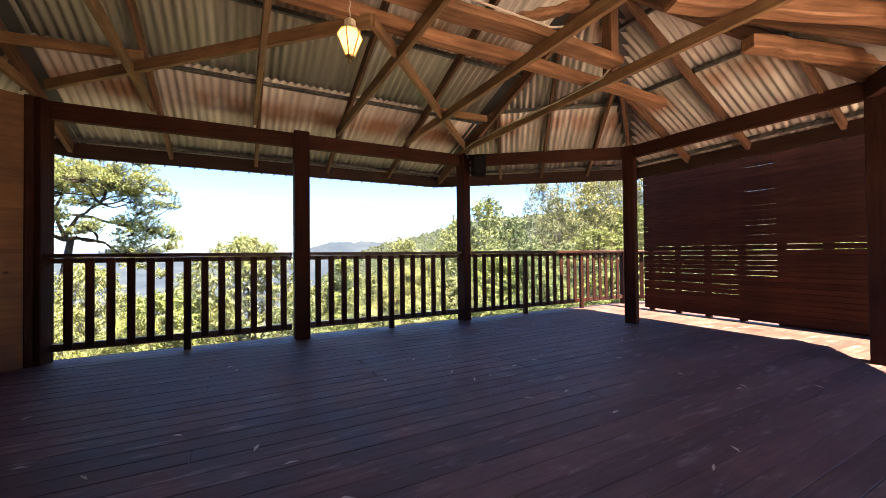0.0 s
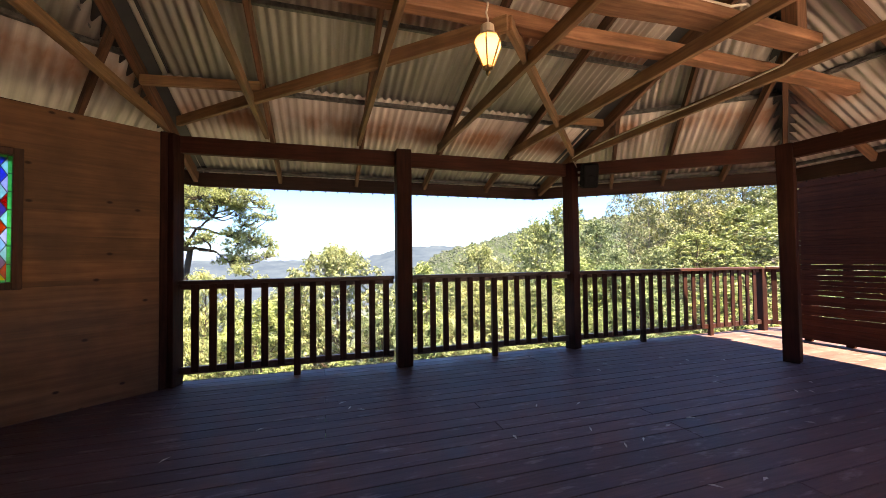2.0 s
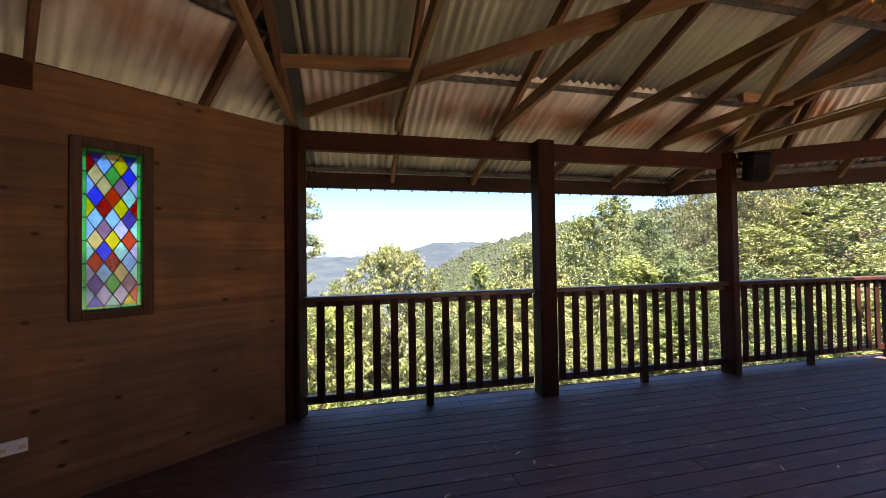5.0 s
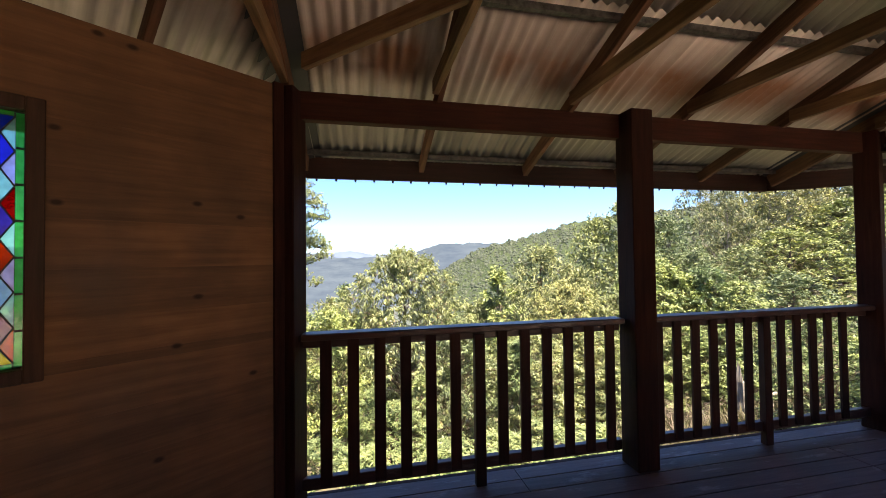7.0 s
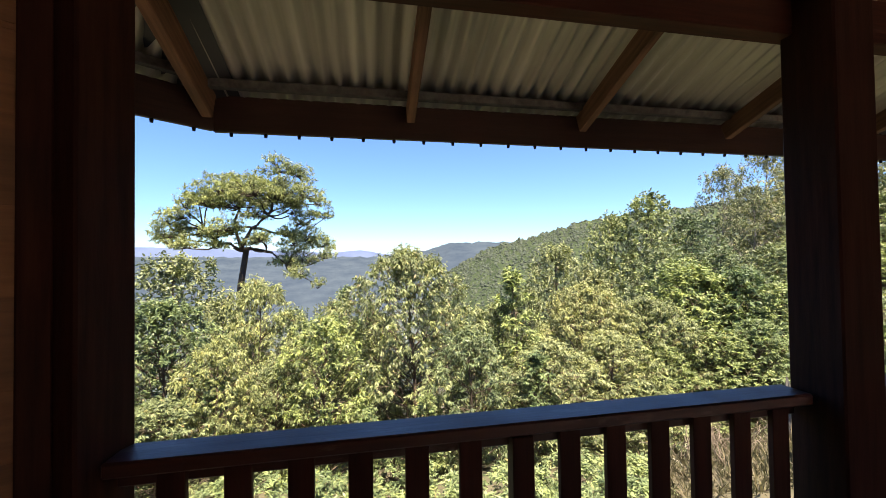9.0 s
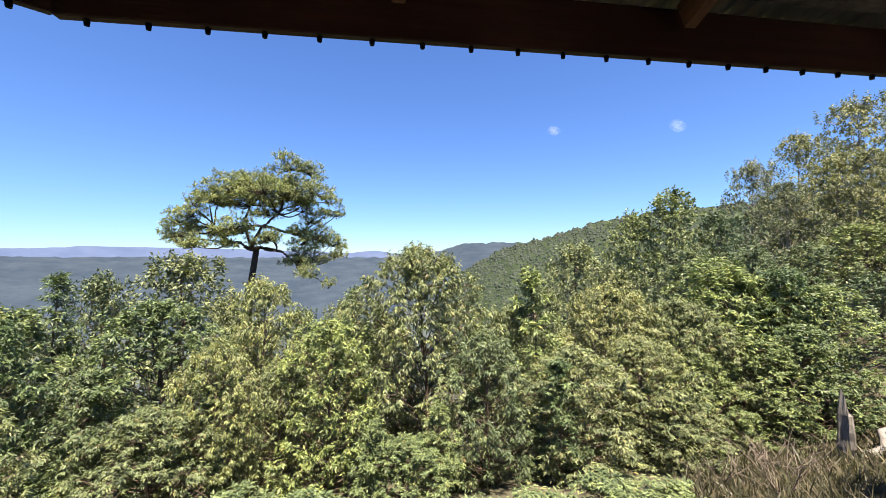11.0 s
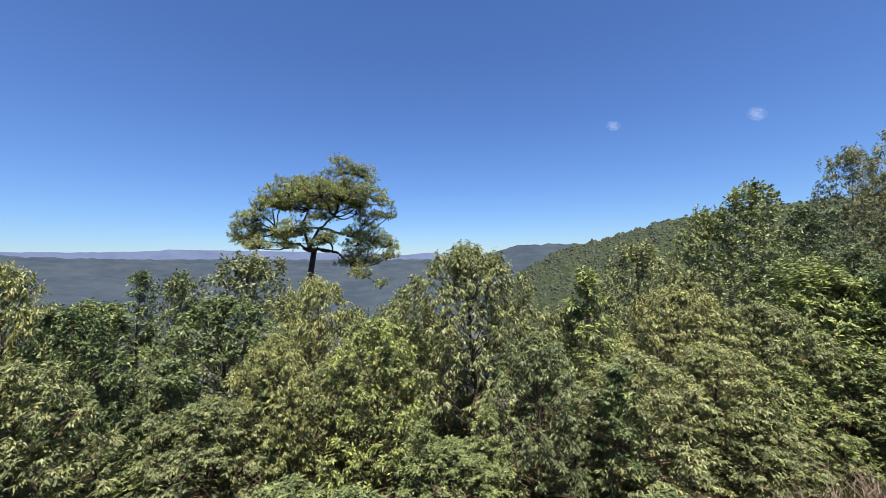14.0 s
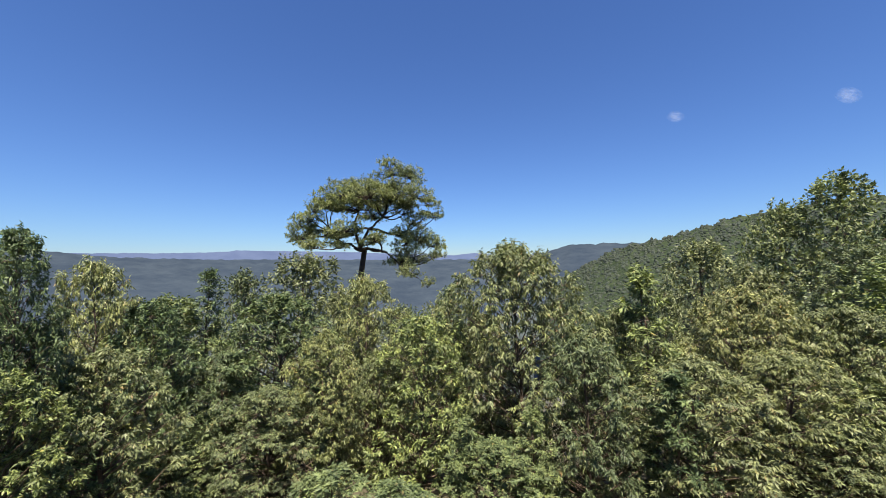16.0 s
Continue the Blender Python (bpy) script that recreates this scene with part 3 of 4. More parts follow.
tagged(soup("ground", verts, faces, M["ground"], None, True), "steep hillside of dry grass and leaf litter falling into a haze-tinted valley", "ground", kind="structure")


def hill_material(name, dark, light, scale):
    m, n, l, b = material(name)
    mp = mapped(n, l, (1, 1, 1))
    t = noise_tex(n, l, mp, scale, 8, 0.7)
    r = ramp(n, [(0.35, dark), (0.65, light)])
    l.new(t.outputs["Fac"], r.inputs["Fac"])
    l.new(r.outputs["Color"], b.inputs["Base Color"])
    b.inputs["Roughness"].default_value = 1.0
    b.inputs["Specular IOR Level"].default_value = 0.0
    return m


def range_of_hills(name, label, radius0, radius1, az, elev, low, mat, wobble, steps=220, rings=14):
    """A hillside seen across the valley: az and elev in degrees give its skyline."""
    verts, faces = [], []
    for i in range(steps):
        a = az[0] + (az[-1] - az[0]) * i / (steps - 1)
        e = float(np.interp(a, az, elev))
        for j in range(rings):
            f = j / (rings - 1)
            r = radius0 + (radius1 - radius0) * f
            top = 1.4 + radius1 * math.tan(radians(e))
            z = low + (top - low) * f ** 0.9
            z += wobble * f * (noise.noise((a * 0.9, f * 6, 3)) + 0.5 * noise.noise((a * 4.0, f * 11, 7)))
            verts.append((r * math.sin(radians(a)), r * math.cos(radians(a)), z))
    for i in range(steps - 1):
        for j in range(rings - 1):
            k = i * rings + j
            faces.append((k, k + rings, k + rings + 1, k + 1))
    return tagged(soup(name, verts, faces, mat, None, True), label, "hills", kind="structure")


# far and mid hills: distance haze is painted in as a blue base colour
M["hill_far"] = hill_material("haze_blue_range", (0.062, 0.085, 0.15), (0.078, 0.105, 0.175), 0.004)
M["hill_mid"] = hill_material("haze_tinted_wooded_valley", (0.028, 0.041, 0.06), (0.046, 0.062, 0.08), 0.008)
M["hill_near"] = hill_material("wooded_ridge", (0.022, 0.034, 0.02), (0.05, 0.066, 0.035), 0.06)
range_of_hills("hill_range", "far mountain range on the horizon, tinted blue for haze", 3300, 4100, (-75, -50, -41.5, -38, -34.8, -30, -22, -12, -6, -4, -2.8, -0.5, 1.5, 4, 9, 20, 40), (1.8, 1.3, 1.3, 1.4, 1.65, 1.55, 1.4, 1.0, 0.7, 0.75, 0.98, 0.95, 0.45, 0.5, 0.9, 0.9, 1.2), -260, M["hill_far"], 9)
range_of_hills("hill_range", "wooded hills across the valley, haze painted into their colour", 900, 2300, (-80, -60, -53, -48, -40, -30, -18, -8, 0, 5, 8, 11.5, 16, 19, 30), (2.2, 1.7, 1.5, 0.9, 0.5, 0.4, 0.2, 0.1, 0.0, 0.2, 0.9, 1.9, 2.05, 1.9, 2.2), -230, M["hill_mid"], 9)
RIDGE_AZ, RIDGE_EL = (7, 9, 11, 13, 15, 18, 25, 29, 32, 40, 50, 70, 95), (-7.5, -4.5, -2.6, -1.2, -0.1, 1.3, 2.9, 4.2, 4.85, 5.5, 6, 7, 7)
range_of_hills("wooded_ridge", "wooded ridge descending into the valley", 160, 620, RIDGE_AZ, RIDGE_EL, -75, M["hill_near"], 5)


# ---- trees ----
def tube_rings(points, radii, sides, verts, faces):
    base = len(verts)
    n = len(points)
    for i, (p, r) in enumerate(zip(points, radii)):
        d = (points[min(i + 1, n - 1)] - points[max(i - 1, 0)]).normalized()
        a = d.orthogonal().normalized()
        b = d.cross(a)
        for k in range(sides):
            w = 2 * math.pi * k / sides
            verts.append(tuple(p + (a * math.cos(w) + b * math.sin(w)) * r))
    for i in range(n - 1):
        for k in range(sides):
            faces.append((base + i * sides + k, base + i * sides + (k + 1) % sides, base + (i + 1) * sides + (k + 1) % sides, base + (i + 1) * sides + k))


def limb(a, b, r0, r1, sag, rng, verts, faces, sides=5, steps=5):
    a, b = Vector(a), Vector(b)
    side = Vector((rng.uniform(-1, 1), rng.uniform(-1, 1), rng.uniform(-0.3, 0.3))) * (b - a).length * 0.08
    pts, rad = [], []
    for i in range(steps):
        f = i / (steps - 1)
        p = a.lerp(b, f) + Vector((0, 0, sag)) * math.sin(math.pi * f) + side * math.sin(2.4 * math.pi * f)
        pts.append(p)
        rad.append(r0 + (r1 - r0) * f)
    tube_rings(pts, rad, sides, verts, faces)


def leaves(tips, ways, per_tip, length, width, droop, rs, shoot=0.16, fan=0.8):
    """Leafy shoots: narrow blades stand out round a short shoot that runs from each tip along its way."""
    tips, ways = np.asarray(tips), np.asarray(ways)
    n = len(tips) * per_tip
    way = np.repeat(ways + 0.35 * rs.normal(size=ways.shape), per_tip, axis=0)
    way /= np.linalg.norm(way, axis=1)[:, None]
    f = np.tile(np.linspace(-0.5, 1.0, per_tip), len(tips))[:, None]
    base = np.repeat(tips, per_tip, axis=0) + way * f * shoot + rs.normal(size=(n, 3)) * shoot * 0.12
    out = rs.normal(size=(n, 3))
    out -= way * np.sum(out * way, axis=1)[:, None]
    out /= np.linalg.norm(out, axis=1)[:, None]
    d = out * fan + way * (0.3 + 0.5 * np.clip(f, 0, 1))
    d[:, 2] -= droop * rs.uniform(0.5, 1.2, n)
    d /= np.linalg.norm(d, axis=1)[:, None]
    w = np.cross(d, 0.55 * rs.normal(size=(n, 3)) + np.array([0, 0, 1.0]))
    w /= np.linalg.norm(w, axis=1)[:, None]
    L = (length * rs.uniform(0.55, 1.2, n))[:, None]
    W = (width * rs.uniform(0.7, 1.2, n))[:, None]
    sag = np.array([0, 0, -0.12]) * L
    v = np.stack([base, base + d * L * 0.42 + w * W, base + d * L + sag, base + d * L * 0.42 - w * W], axis=1)
    return v.reshape(-1, 3)


def leaf_object(name, v, mat, parent):
    blade = 4
    n = len(v) // blade
    me = bpy.data.meshes.new(name)
    me.vertices.add(n * blade)
    me.vertices.foreach_set("co", v.astype(np.float32).ravel())
    me.loops.add(n * blade)
    me.loops.foreach_set("vertex_index", np.arange(n * blade, dtype=np.int32))
    me.polygons.add(n)
    me.polygons.foreach_set("loop_start", np.arange(0, n * blade, blade, dtype=np.int32))
    me.update(calc_edges=True)
    me.materials.append(mat)
    ob = new(name, me)
    ob.parent = parent
    return ob


def tree(name, seed, height, radius, clear, mat, bark, label, category="tree", boughs=46, tips=8, per_tip=22, length=0.18, width=0.02, droop=0.5, shoot=0.16, fan=0.8, lump=0.34, rise=0.5, point=0.9, trunk_r=0.06, group=""):
    """A tree of its own height at the origin: trunk and limbs, and a crown of boughs that end in leafy shoots. clear: bare share of the trunk."""
    rng, rs = random.Random(seed), np.random.RandomState(seed)
    thing = empty(name)
    tv, tf = [], []
    lean = Vector((rng.uniform(-0.05, 0.05), rng.uniform(-0.05, 0.05), 1))
    pts = [Vector((lean.x * height * f + rng.uniform(-0.04, 0.04) * radius, lean.y * height * f + rng.uniform(-0.04, 0.04) * radius, height * f)) for f in np.linspace(-0.06, 0.94, 9)]
    tube_rings(pts, [trunk_r * (1.1 - f) + 0.006 for f in np.linspace(0, 1, 9)], 7, tv, tf)
    centres, ways = [], []
    for i in range(boughs):
        h = (i + rng.random()) / boughs
        a = i * 2.39996 + rng.uniform(-0.6, 0.6)
        env = max(0.05, (1 - h ** (2.6 * point)) ** 0.6 * (0.7 + 0.3 * min(1, h * 3)))
        size = radius * lump * rng.uniform(0.6, 1.25) * (0.55 + 0.45 * env)
        r = max(0.0, radius * env * rng.uniform(0.78, 1.08) - size * 0.6) * (1.0 if i % 4 else rng.uniform(0.2, 0.7))
        z = height * (clear + (1 - clear) * h) - size * 0.5
        c = Vector((lean.x * z + r * math.cos(a), lean.y * z + r * math.sin(a), z))
        zb = max(height * clear * 0.7, z - (r + size) * rng.uniform(0.5, 0.9))
        root = Vector((lean.x * zb, lean.y * zb, zb))
        limb(root, c, trunk_r * 0.36 * (1.1 - zb / height) + 0.006, 0.008, -0.04 * r, rng, tv, tf, 4, 5)
        out = Vector((math.cos(a), math.sin(a), 0.0)) * min(1.0, r / radius * 1.6)
        for k in range(tips):
            d = Vector((rng.gauss(0, 1), rng.gauss(0, 1), rng.gauss(0.25, 0.8))) * 0.75 + out * 0.7
            d.normalize()
            tip = c + Vector((d.x, d.y, d.z * 0.85)) * size * (1.1 - 0.55 * rng.random() ** 2)
            centres.append(tuple(tip))
            ways.append(tuple((d + Vector((0, 0, rise))).normalized()))
            if k % 3 == 0:
                limb(c, tip, 0.008, 0.003, 0.02, rng, tv, tf, 3, 3)
    # leading shoots stand up from the top
    for _ in range(max(4, boughs // 6)):
        a, q = rng.uniform(0, 6.28), rng.uniform(0.0, 0.6) * radius
        z = height * (0.93 - 0.1 * (q / radius) ** 2)
        for f in (0.0, 0.4, 0.8, 1.1):
            centres.append((lean.x * z + q * math.cos(a), lean.y * z + q * math.sin(a), z + f * 0.13 * radius))
            ways.append((rng.uniform(-0.25, 0.25), rng.uniform(-0.25, 0.25), 1.0))
    soup("trunk", tv, tf, bark, thing, True)
    leaf_object("crown", leaves(centres, ways, per_tip, length, width, droop, rs, shoot, fan), mat, thing)
    return tagged(thing, label, category, group)


def stand(models, rows, turn=0):
    """Copies of the models: rows of x, y, height of the top, crown radius."""
    rng = random.Random(turn + 31)
    for i, (x, y, top, r) in enumerate(rows):
        model = models[i % len(models)]
        deep = max(r * 1.7, min(top - ground_z(x, y), r * 6.0))
        wide = 1.06 * r / (model["radius"] * deep / model["made"])
        m = Matrix.Translation((x, y, top - deep)) @ Matrix.Rotation(rng.uniform(0, 6.28), 4, "Z") @ Matrix.Diagonal((deep / model["made"] * wide, deep / model["made"] * wide, deep / model["made"], 1))
        if model.get("free"):
            model.matrix_basis = m
            model["free"] = 0
        else:
            ob = copy_thing(model, m)
            ob.matrix_basis = m
            ob["free"] = 0


def model_tree(radius, height, **kw):
    ob = tree(height=height, radius=radius, **kw)
    ob["made"], ob["radius"], ob["free"] = height, radius, 1
    return ob


near_group, far_group = "young trees below the deck", "forest trees on the slope"
eucs = [model_tree(1.55, 5.8, name="young_eucalypt", seed=s, clear=0.02, mat=M["leaf_olive"], bark=M["bark"], label="bushy young eucalypt with long drooping olive leaves", boughs=92, tips=10, per_tip=20, length=0.135, width=0.0175, droop=1.0, shoot=0.17, fan=0.7, lump=0.25, rise=0.3, point=1.7, group=near_group) for s in (11, 12, 13)]
tall_eucs = [model_tree(2.2, 7.0, name="young_eucalypt", seed=15, clear=0.02, mat=M["leaf_tall"], bark=M["bark"], label="full round young eucalypt with long drooping olive leaves", boughs=150, tips=14, per_tip=22, length=0.14, width=0.02, droop=1.0, shoot=0.18, fan=0.7, lump=0.22, rise=0.3, point=2.1, group=near_group)]
greens = [model_tree(1.75, 5.4, name="broadleaf_sapling", seed=s, clear=0.02, mat=M["leaf_green"], bark=M["bark"], label="dense broad-leaved green sapling on the hillside", boughs=92, tips=10, per_tip=18, length=0.14, width=0.0235, droop=0.45, shoot=0.12, fan=0.95, lump=0.27, rise=0.6, point=1.2, group=near_group) for s in (21, 22, 23)]
shrubs = [model_tree(0.9, 2.8, name="leafy_shrub", seed=s, clear=0.02, mat=M["leaf_green"], bark=M["bark"], label="low leafy green shrub on the slope below the deck", boughs=40, tips=8, per_tip=16, length=0.14, width=0.019, droop=0.5, shoot=0.12, fan=0.95, lump=0.34, rise=0.6, point=1.3, trunk_r=0.03, group=near_group) for s in (25, 26)]
thin = [model_tree(0.6, 4.4, name="slender_sapling", seed=31, clear=0.2, mat=M["leaf_green"], bark=M["bark"], label="slender green sapling rising above the bushes", boughs=30, tips=6, per_tip=20, length=0.14, width=0.017, droop=0.4, shoot=0.12, fan=0.95, lump=0.4, point=0.6, trunk_r=0.03, group=near_group)]
domes = [model_tree(3.0, 8.0, name="forest_tree", seed=s, clear=0.12, mat=M["leaf_forest"], bark=M["bark"], label="round-crowned olive-green forest tree", boughs=64, tips=17, per_tip=13, length=0.2, width=0.042, droop=0.3, shoot=0.2, lump=0.31, rise=0.7, trunk_r=0.14, group=far_group) for s in (41, 42)]
darks = [model_tree(3.8, 10.0, name="forest_tree", seed=s, clear=0.1, mat=M["leaf_dark"], bark=M["bark"], label="mid-green forest tree with a dense layered crown", boughs=62, tips=18, per_tip=13, length=0.23, width=0.056, droop=0.2, shoot=0.2, lump=0.31, rise=0.8, point=1.0, trunk_r=0.15, group=far_group) for s in (51, 52)]
pales = [model_tree(3.8, 13.0, name="tall_gum_tree", seed=s, clear=0.15, mat=M["leaf_pale"], bark=M["dead_wood"], label="tall grey-green gum tree with pale limbs", boughs=70, tips=17, per_tip=13, length=0.22, width=0.042, droop=0.7, shoot=0.24, lump=0.29, rise=0.4, point=1.0, trunk_r=0.13, group=far_group) for s in (61, 62)]


# the lone spreading tree beyond the bushes
def spreading_tree():
    rng, rs = random.Random(5), np.random.RandomState(5)
    x, y = -7.9, 28.2
    g = -6.0
    thing = empty("spreading_gum_tree", (x, y, g))
    tv, tf = [], []
    fork = Vector((-0.05, 0, 2.0 - g))
    limb((0.2, 0, -1.5), fork, 0.25, 0.16, 0, rng, tv, tf, 9, 6)
    # crown pads: across, height, size
    pads = [(2.2, 6.72, 0.98), (3.1, 6.56, 0.77), (1.4, 6.28, 0.61), (-0.2, 6.08, 1.12), (-1.2, 5.56, 1.44), (-2.2, 4.92, 0.93), (0.1, 5.44, 1.37), (-1.1, 4.84, 1.13), (1.0, 5.24, 1.24),
            (1.8, 5.16, 1.2), (2.6, 5.32, 0.94), (3.8, 5.16, 0.98), (4.2, 5.08, 0.61), (4.5, 4.28, 0.51), (3.8, 4.12, 0.41), (-2.6, 3.96, 0.61), (0.7, 4.28, 0.94), (-0.5, 3.31, 0.88),
            (-1.1, 2.35, 0.56), (3.5, 2.83, 1.07), (4.2, 2.43, 0.82), (2.8, 2.51, 0.82), (4.5, 1.71, 0.56), (2.3, 1.47, 0.87), (3.2, 1.47, 1.02), (3.4, 0.75, 0.61), (4.4, 0.03, 0.26),
            (-3.6, 2.99, 0.87), (-4.3, 2.59, 0.72), (-2.8, 3.15, 0.67), (-2.2, 2.35, 0.67), (1.4, 2.67, 0.61)]
    pads += [(rng.uniform(-3.4, 3.2), rng.uniform(2.5, 5.0), rng.uniform(0.4, 0.75)) for _ in range(15)]
    stems = [((-0.6, 0.3, 2.0), 0), ((0.9, -0.3, 1.5), 0), ((-1.6, 0.4, 0.5), 0), ((1.7, 0.3, -0.1), 0), ((-0.3, 0.5, 3.0), 1), ((2.0, -0.2, 2.4), 2), ((2.6, 0.4, 3.6), 6), ((3.2, 0.2, 1.0), 2), ((3.2, 0.1, -1.0), 4), ((-2.8, 0.2, 1.4), 3)]
    nodes = [fork]
    for (dx, dy, dz), src in stems:
        nodes.append(fork + Vector((dx * 0.75, dy, dz * 0.85)))
        limb(nodes[src], nodes[-1], 0.13 if src == 0 else 0.085, 0.075 if src == 0 else 0.05, rng.uniform(-0.1, 0.2), rng, tv, tf, 6, 8)
    tips, ways = [], []
    for dx, z, r in pads:
        c = Vector((dx, rng.uniform(-1.8, 1.8), z - g))
        src = min(nodes[1:], key=lambda q: (q - c).length + 1.5 * max(0, q.z - c.z))
        limb(src, c - Vector((0, 0, 0.2)), 0.055, 0.02, rng.uniform(-0.3, 0.3), rng, tv, tf, 5, 8)
        # tufts of leaves over the pad, open underneath
        for _ in range(int(24 * r * r + 8 * r + 2)):
            a, q = rng.uniform(0, 6.28), math.sqrt(rng.random()) * r
            tuft = c + Vector((q * math.cos(a), q * math.sin(a) * 1.3, rng.uniform(-0.35, 0.95) * r * math.sqrt(max(0.05, 1 - (q / r) ** 2)) - 0.25 * q))
            size = rng.uniform(0.15, 0.26)
            limb(c - Vector((0, 0, 0.25)), tuft, 0.022, 0.008, -0.05, rng, tv, tf, 4, 4)
            for _ in range(8):
                d = Vector((rng.gauss(0, 1), rng.gauss(0, 1), rng.gauss(0.2, 0.6))).normalized()
                tips.append(tuple(tuft + Vector((d.x, d.y, d.z * 0.6)) * size))
                ways.append(tuple(d + Vector((0, 0, 0.4))))
    soup("trunk", tv, tf, M["bark_dark"], thing, True)
    leaf_object("crown", leaves(tips, ways, 12, 0.12, 0.024, 0.4, rs, 0.11), M["leaf_gum"], thing)
    tagged(thing, "lone spreading gum tree with dark limbs and flat leafy pads", "tree")


spreading_tree()
stand(tall_eucs, [(1.0, 16.7, 1.75, 2.2), (7.2, 17.9, 0.3, 1.9), (10.2, 17.3, -0.2, 1.8)], 17)
stand(eucs, [(-4.2, 17.9, 0.8, 1.48), (2.3, 14.9, -0.6, 1.23), (4.7, 15.0, -1.1, 1.48), (7.1, 15.4, -1.0, 1.48), (4.0, 17.6, -0.1, 1.02), (-4.5, 14.9, -0.6, 1.05), (-3.2, 15.9, -1.4, 1.01), (7.7, 14.9, -2.5, 1.18)], 1)
stand(eucs, [(-7.2, 14.8, -1.1, 1.38), (-5.4, 14.0, -1.7, 1.21), (-8.9, 13.8, -2.0, 1.21), (-9.2, 13.2, 1.4, 1.0), (-7.0, 11.4, -0.2, 1.1), (-11.6, 11.9, 0.7, 1.5)], 2)
stand(greens, [(-10.1, 16.1, 0.3, 2.02), (-6.0, 16.0, 0.4, 1.86), (-2.0, 15.8, -0.2, 1.55), (-10.2, 14.8, -0.6, 1.22), (13.5, 18.7, 0.9, 2.69), (14.7, 17.8, 0.8, 1.86), (11.2, 16.1, -1.4, 1.76), (13.6, 16.2, -1.0, 1.7), (-0.1, 13.6, -2.5, 1.06), (-7.3, 13.3, -2.6, 0.98), (9.3, 15.6, -1.7, 1.2)], 4)
stand(greens, [(-8.4, 13.6, 0.4, 1.2), (-7.5, 10.4, 1.9, 0.7), (-7.5, 10.9, 0.4, 0.9), (-10.1, 11.1, 1.6, 1.2), (-6.8, 9.8, -0.1, 0.9), (15.5, 21.6, 1.2, 2.8), (14.2, 18.6, 0.5, 2.1), (15.7, 16.6, 0.2, 2.0)], 6)
stand(greens, [(9.6, 7.6, 0.4, 1.3), (11.2, 6.0, 0.8, 1.5), (9.2, 9.6, 0.1, 1.1), (12.4, 9.0, 0.9, 1.8), (13.5, 4.2, 1.2, 2.0), (15.5, 8.2, 1.6, 2.2), (13.2, 11.4, -0.2, 1.3)], 12)
stand(shrubs, [(0.4, 9.4, -2.1, 0.7), (1.5, 9.8, -2.3, 0.8), (2.6, 9.5, -2.2, 0.7), (3.6, 9.9, -2.3, 0.8), (-0.6, 10.7, -2.4, 0.8), (0.9, 11.0, -2.5, 0.8), (2.2, 10.9, -2.4, 0.8), (3.3, 11.3, -2.5, 0.8), (4.6, 11.2, -2.6, 0.8), (-1.6, 11.9, -2.6, 0.8), (-3.0, 12.1, -2.6, 0.8)], 14)
stand(thin, [(-9.6, 17.1, 1.1, 0.6), (-1.9, 20.3, 0.3, 0.67), (4.5, 16.5, 1.0, 0.94), (4.1, 14.5, -1.2, 0.63), (0.9, 13.8, -2.0, 0.45), (-0.8, 13.6, -2.1, 0.43)], 7)
stand(domes, [(-4.2, 22.5, -0.8, 1.9), (-2.4, 23.5, -0.7, 1.8), (-5.2, 20.3, -0.9, 1.6), (-3.0, 19.4, -1.4, 1.5), (-9.7, 24.1, 1.7, 3.15), (-11.8, 22.7, 0.8, 2.14), (10.7, 26.8, 2.1, 3.09), (11.0, 23.3, 0.8, 2.05), (-6.7, 21.5, -0.1, 1.78), (-0.1, 21.2, -1.0, 1.89), (4.4, 21.0, -1.0, 1.42), (12.0, 23.7, 0.6, 2.1), (7.4, 22.9, -0.1, 1.7), (-12.7, 19.8, -0.6, 1.7), (-19.0, 22.0, -0.4, 3.0), (-0.5, 20.2, -0.9, 1.8)], 8)
stand(darks, [(23.1, 33.8, 6.6, 4.7), (21.1, 36.2, 5.0, 3.3), (23.9, 29.7, 4.3, 3.3), (29.7, 24.8, 3.2, 3.9), (26.2, 25.3, 1.9, 3.2), (22.7, 25.8, 1.6, 2.7), (36.4, 25.8, 5.5, 5.0), (20.4, 28.2, 1.8, 3.1), (22.7, 19.7, 0.3, 2.9), (46.9, 28.3, 8.3, 5.8)], 9)
stand(pales, [(31.1, 33.7, 9.4, 3.2), (36.3, 33.9, 12.2, 4.0), (41.5, 33.1, 15.3, 4.3), (34.2, 30.2, 9.0, 3.6), (46.0, 32.4, 16.5, 5.3), (29.9, 29.8, 6.8, 3.0), (55.8, 33.0, 18.7, 6.7), (35.6, 27.9, 9.1, 3.3), (63.7, 31.8, 20.3, 8.0)], 10)


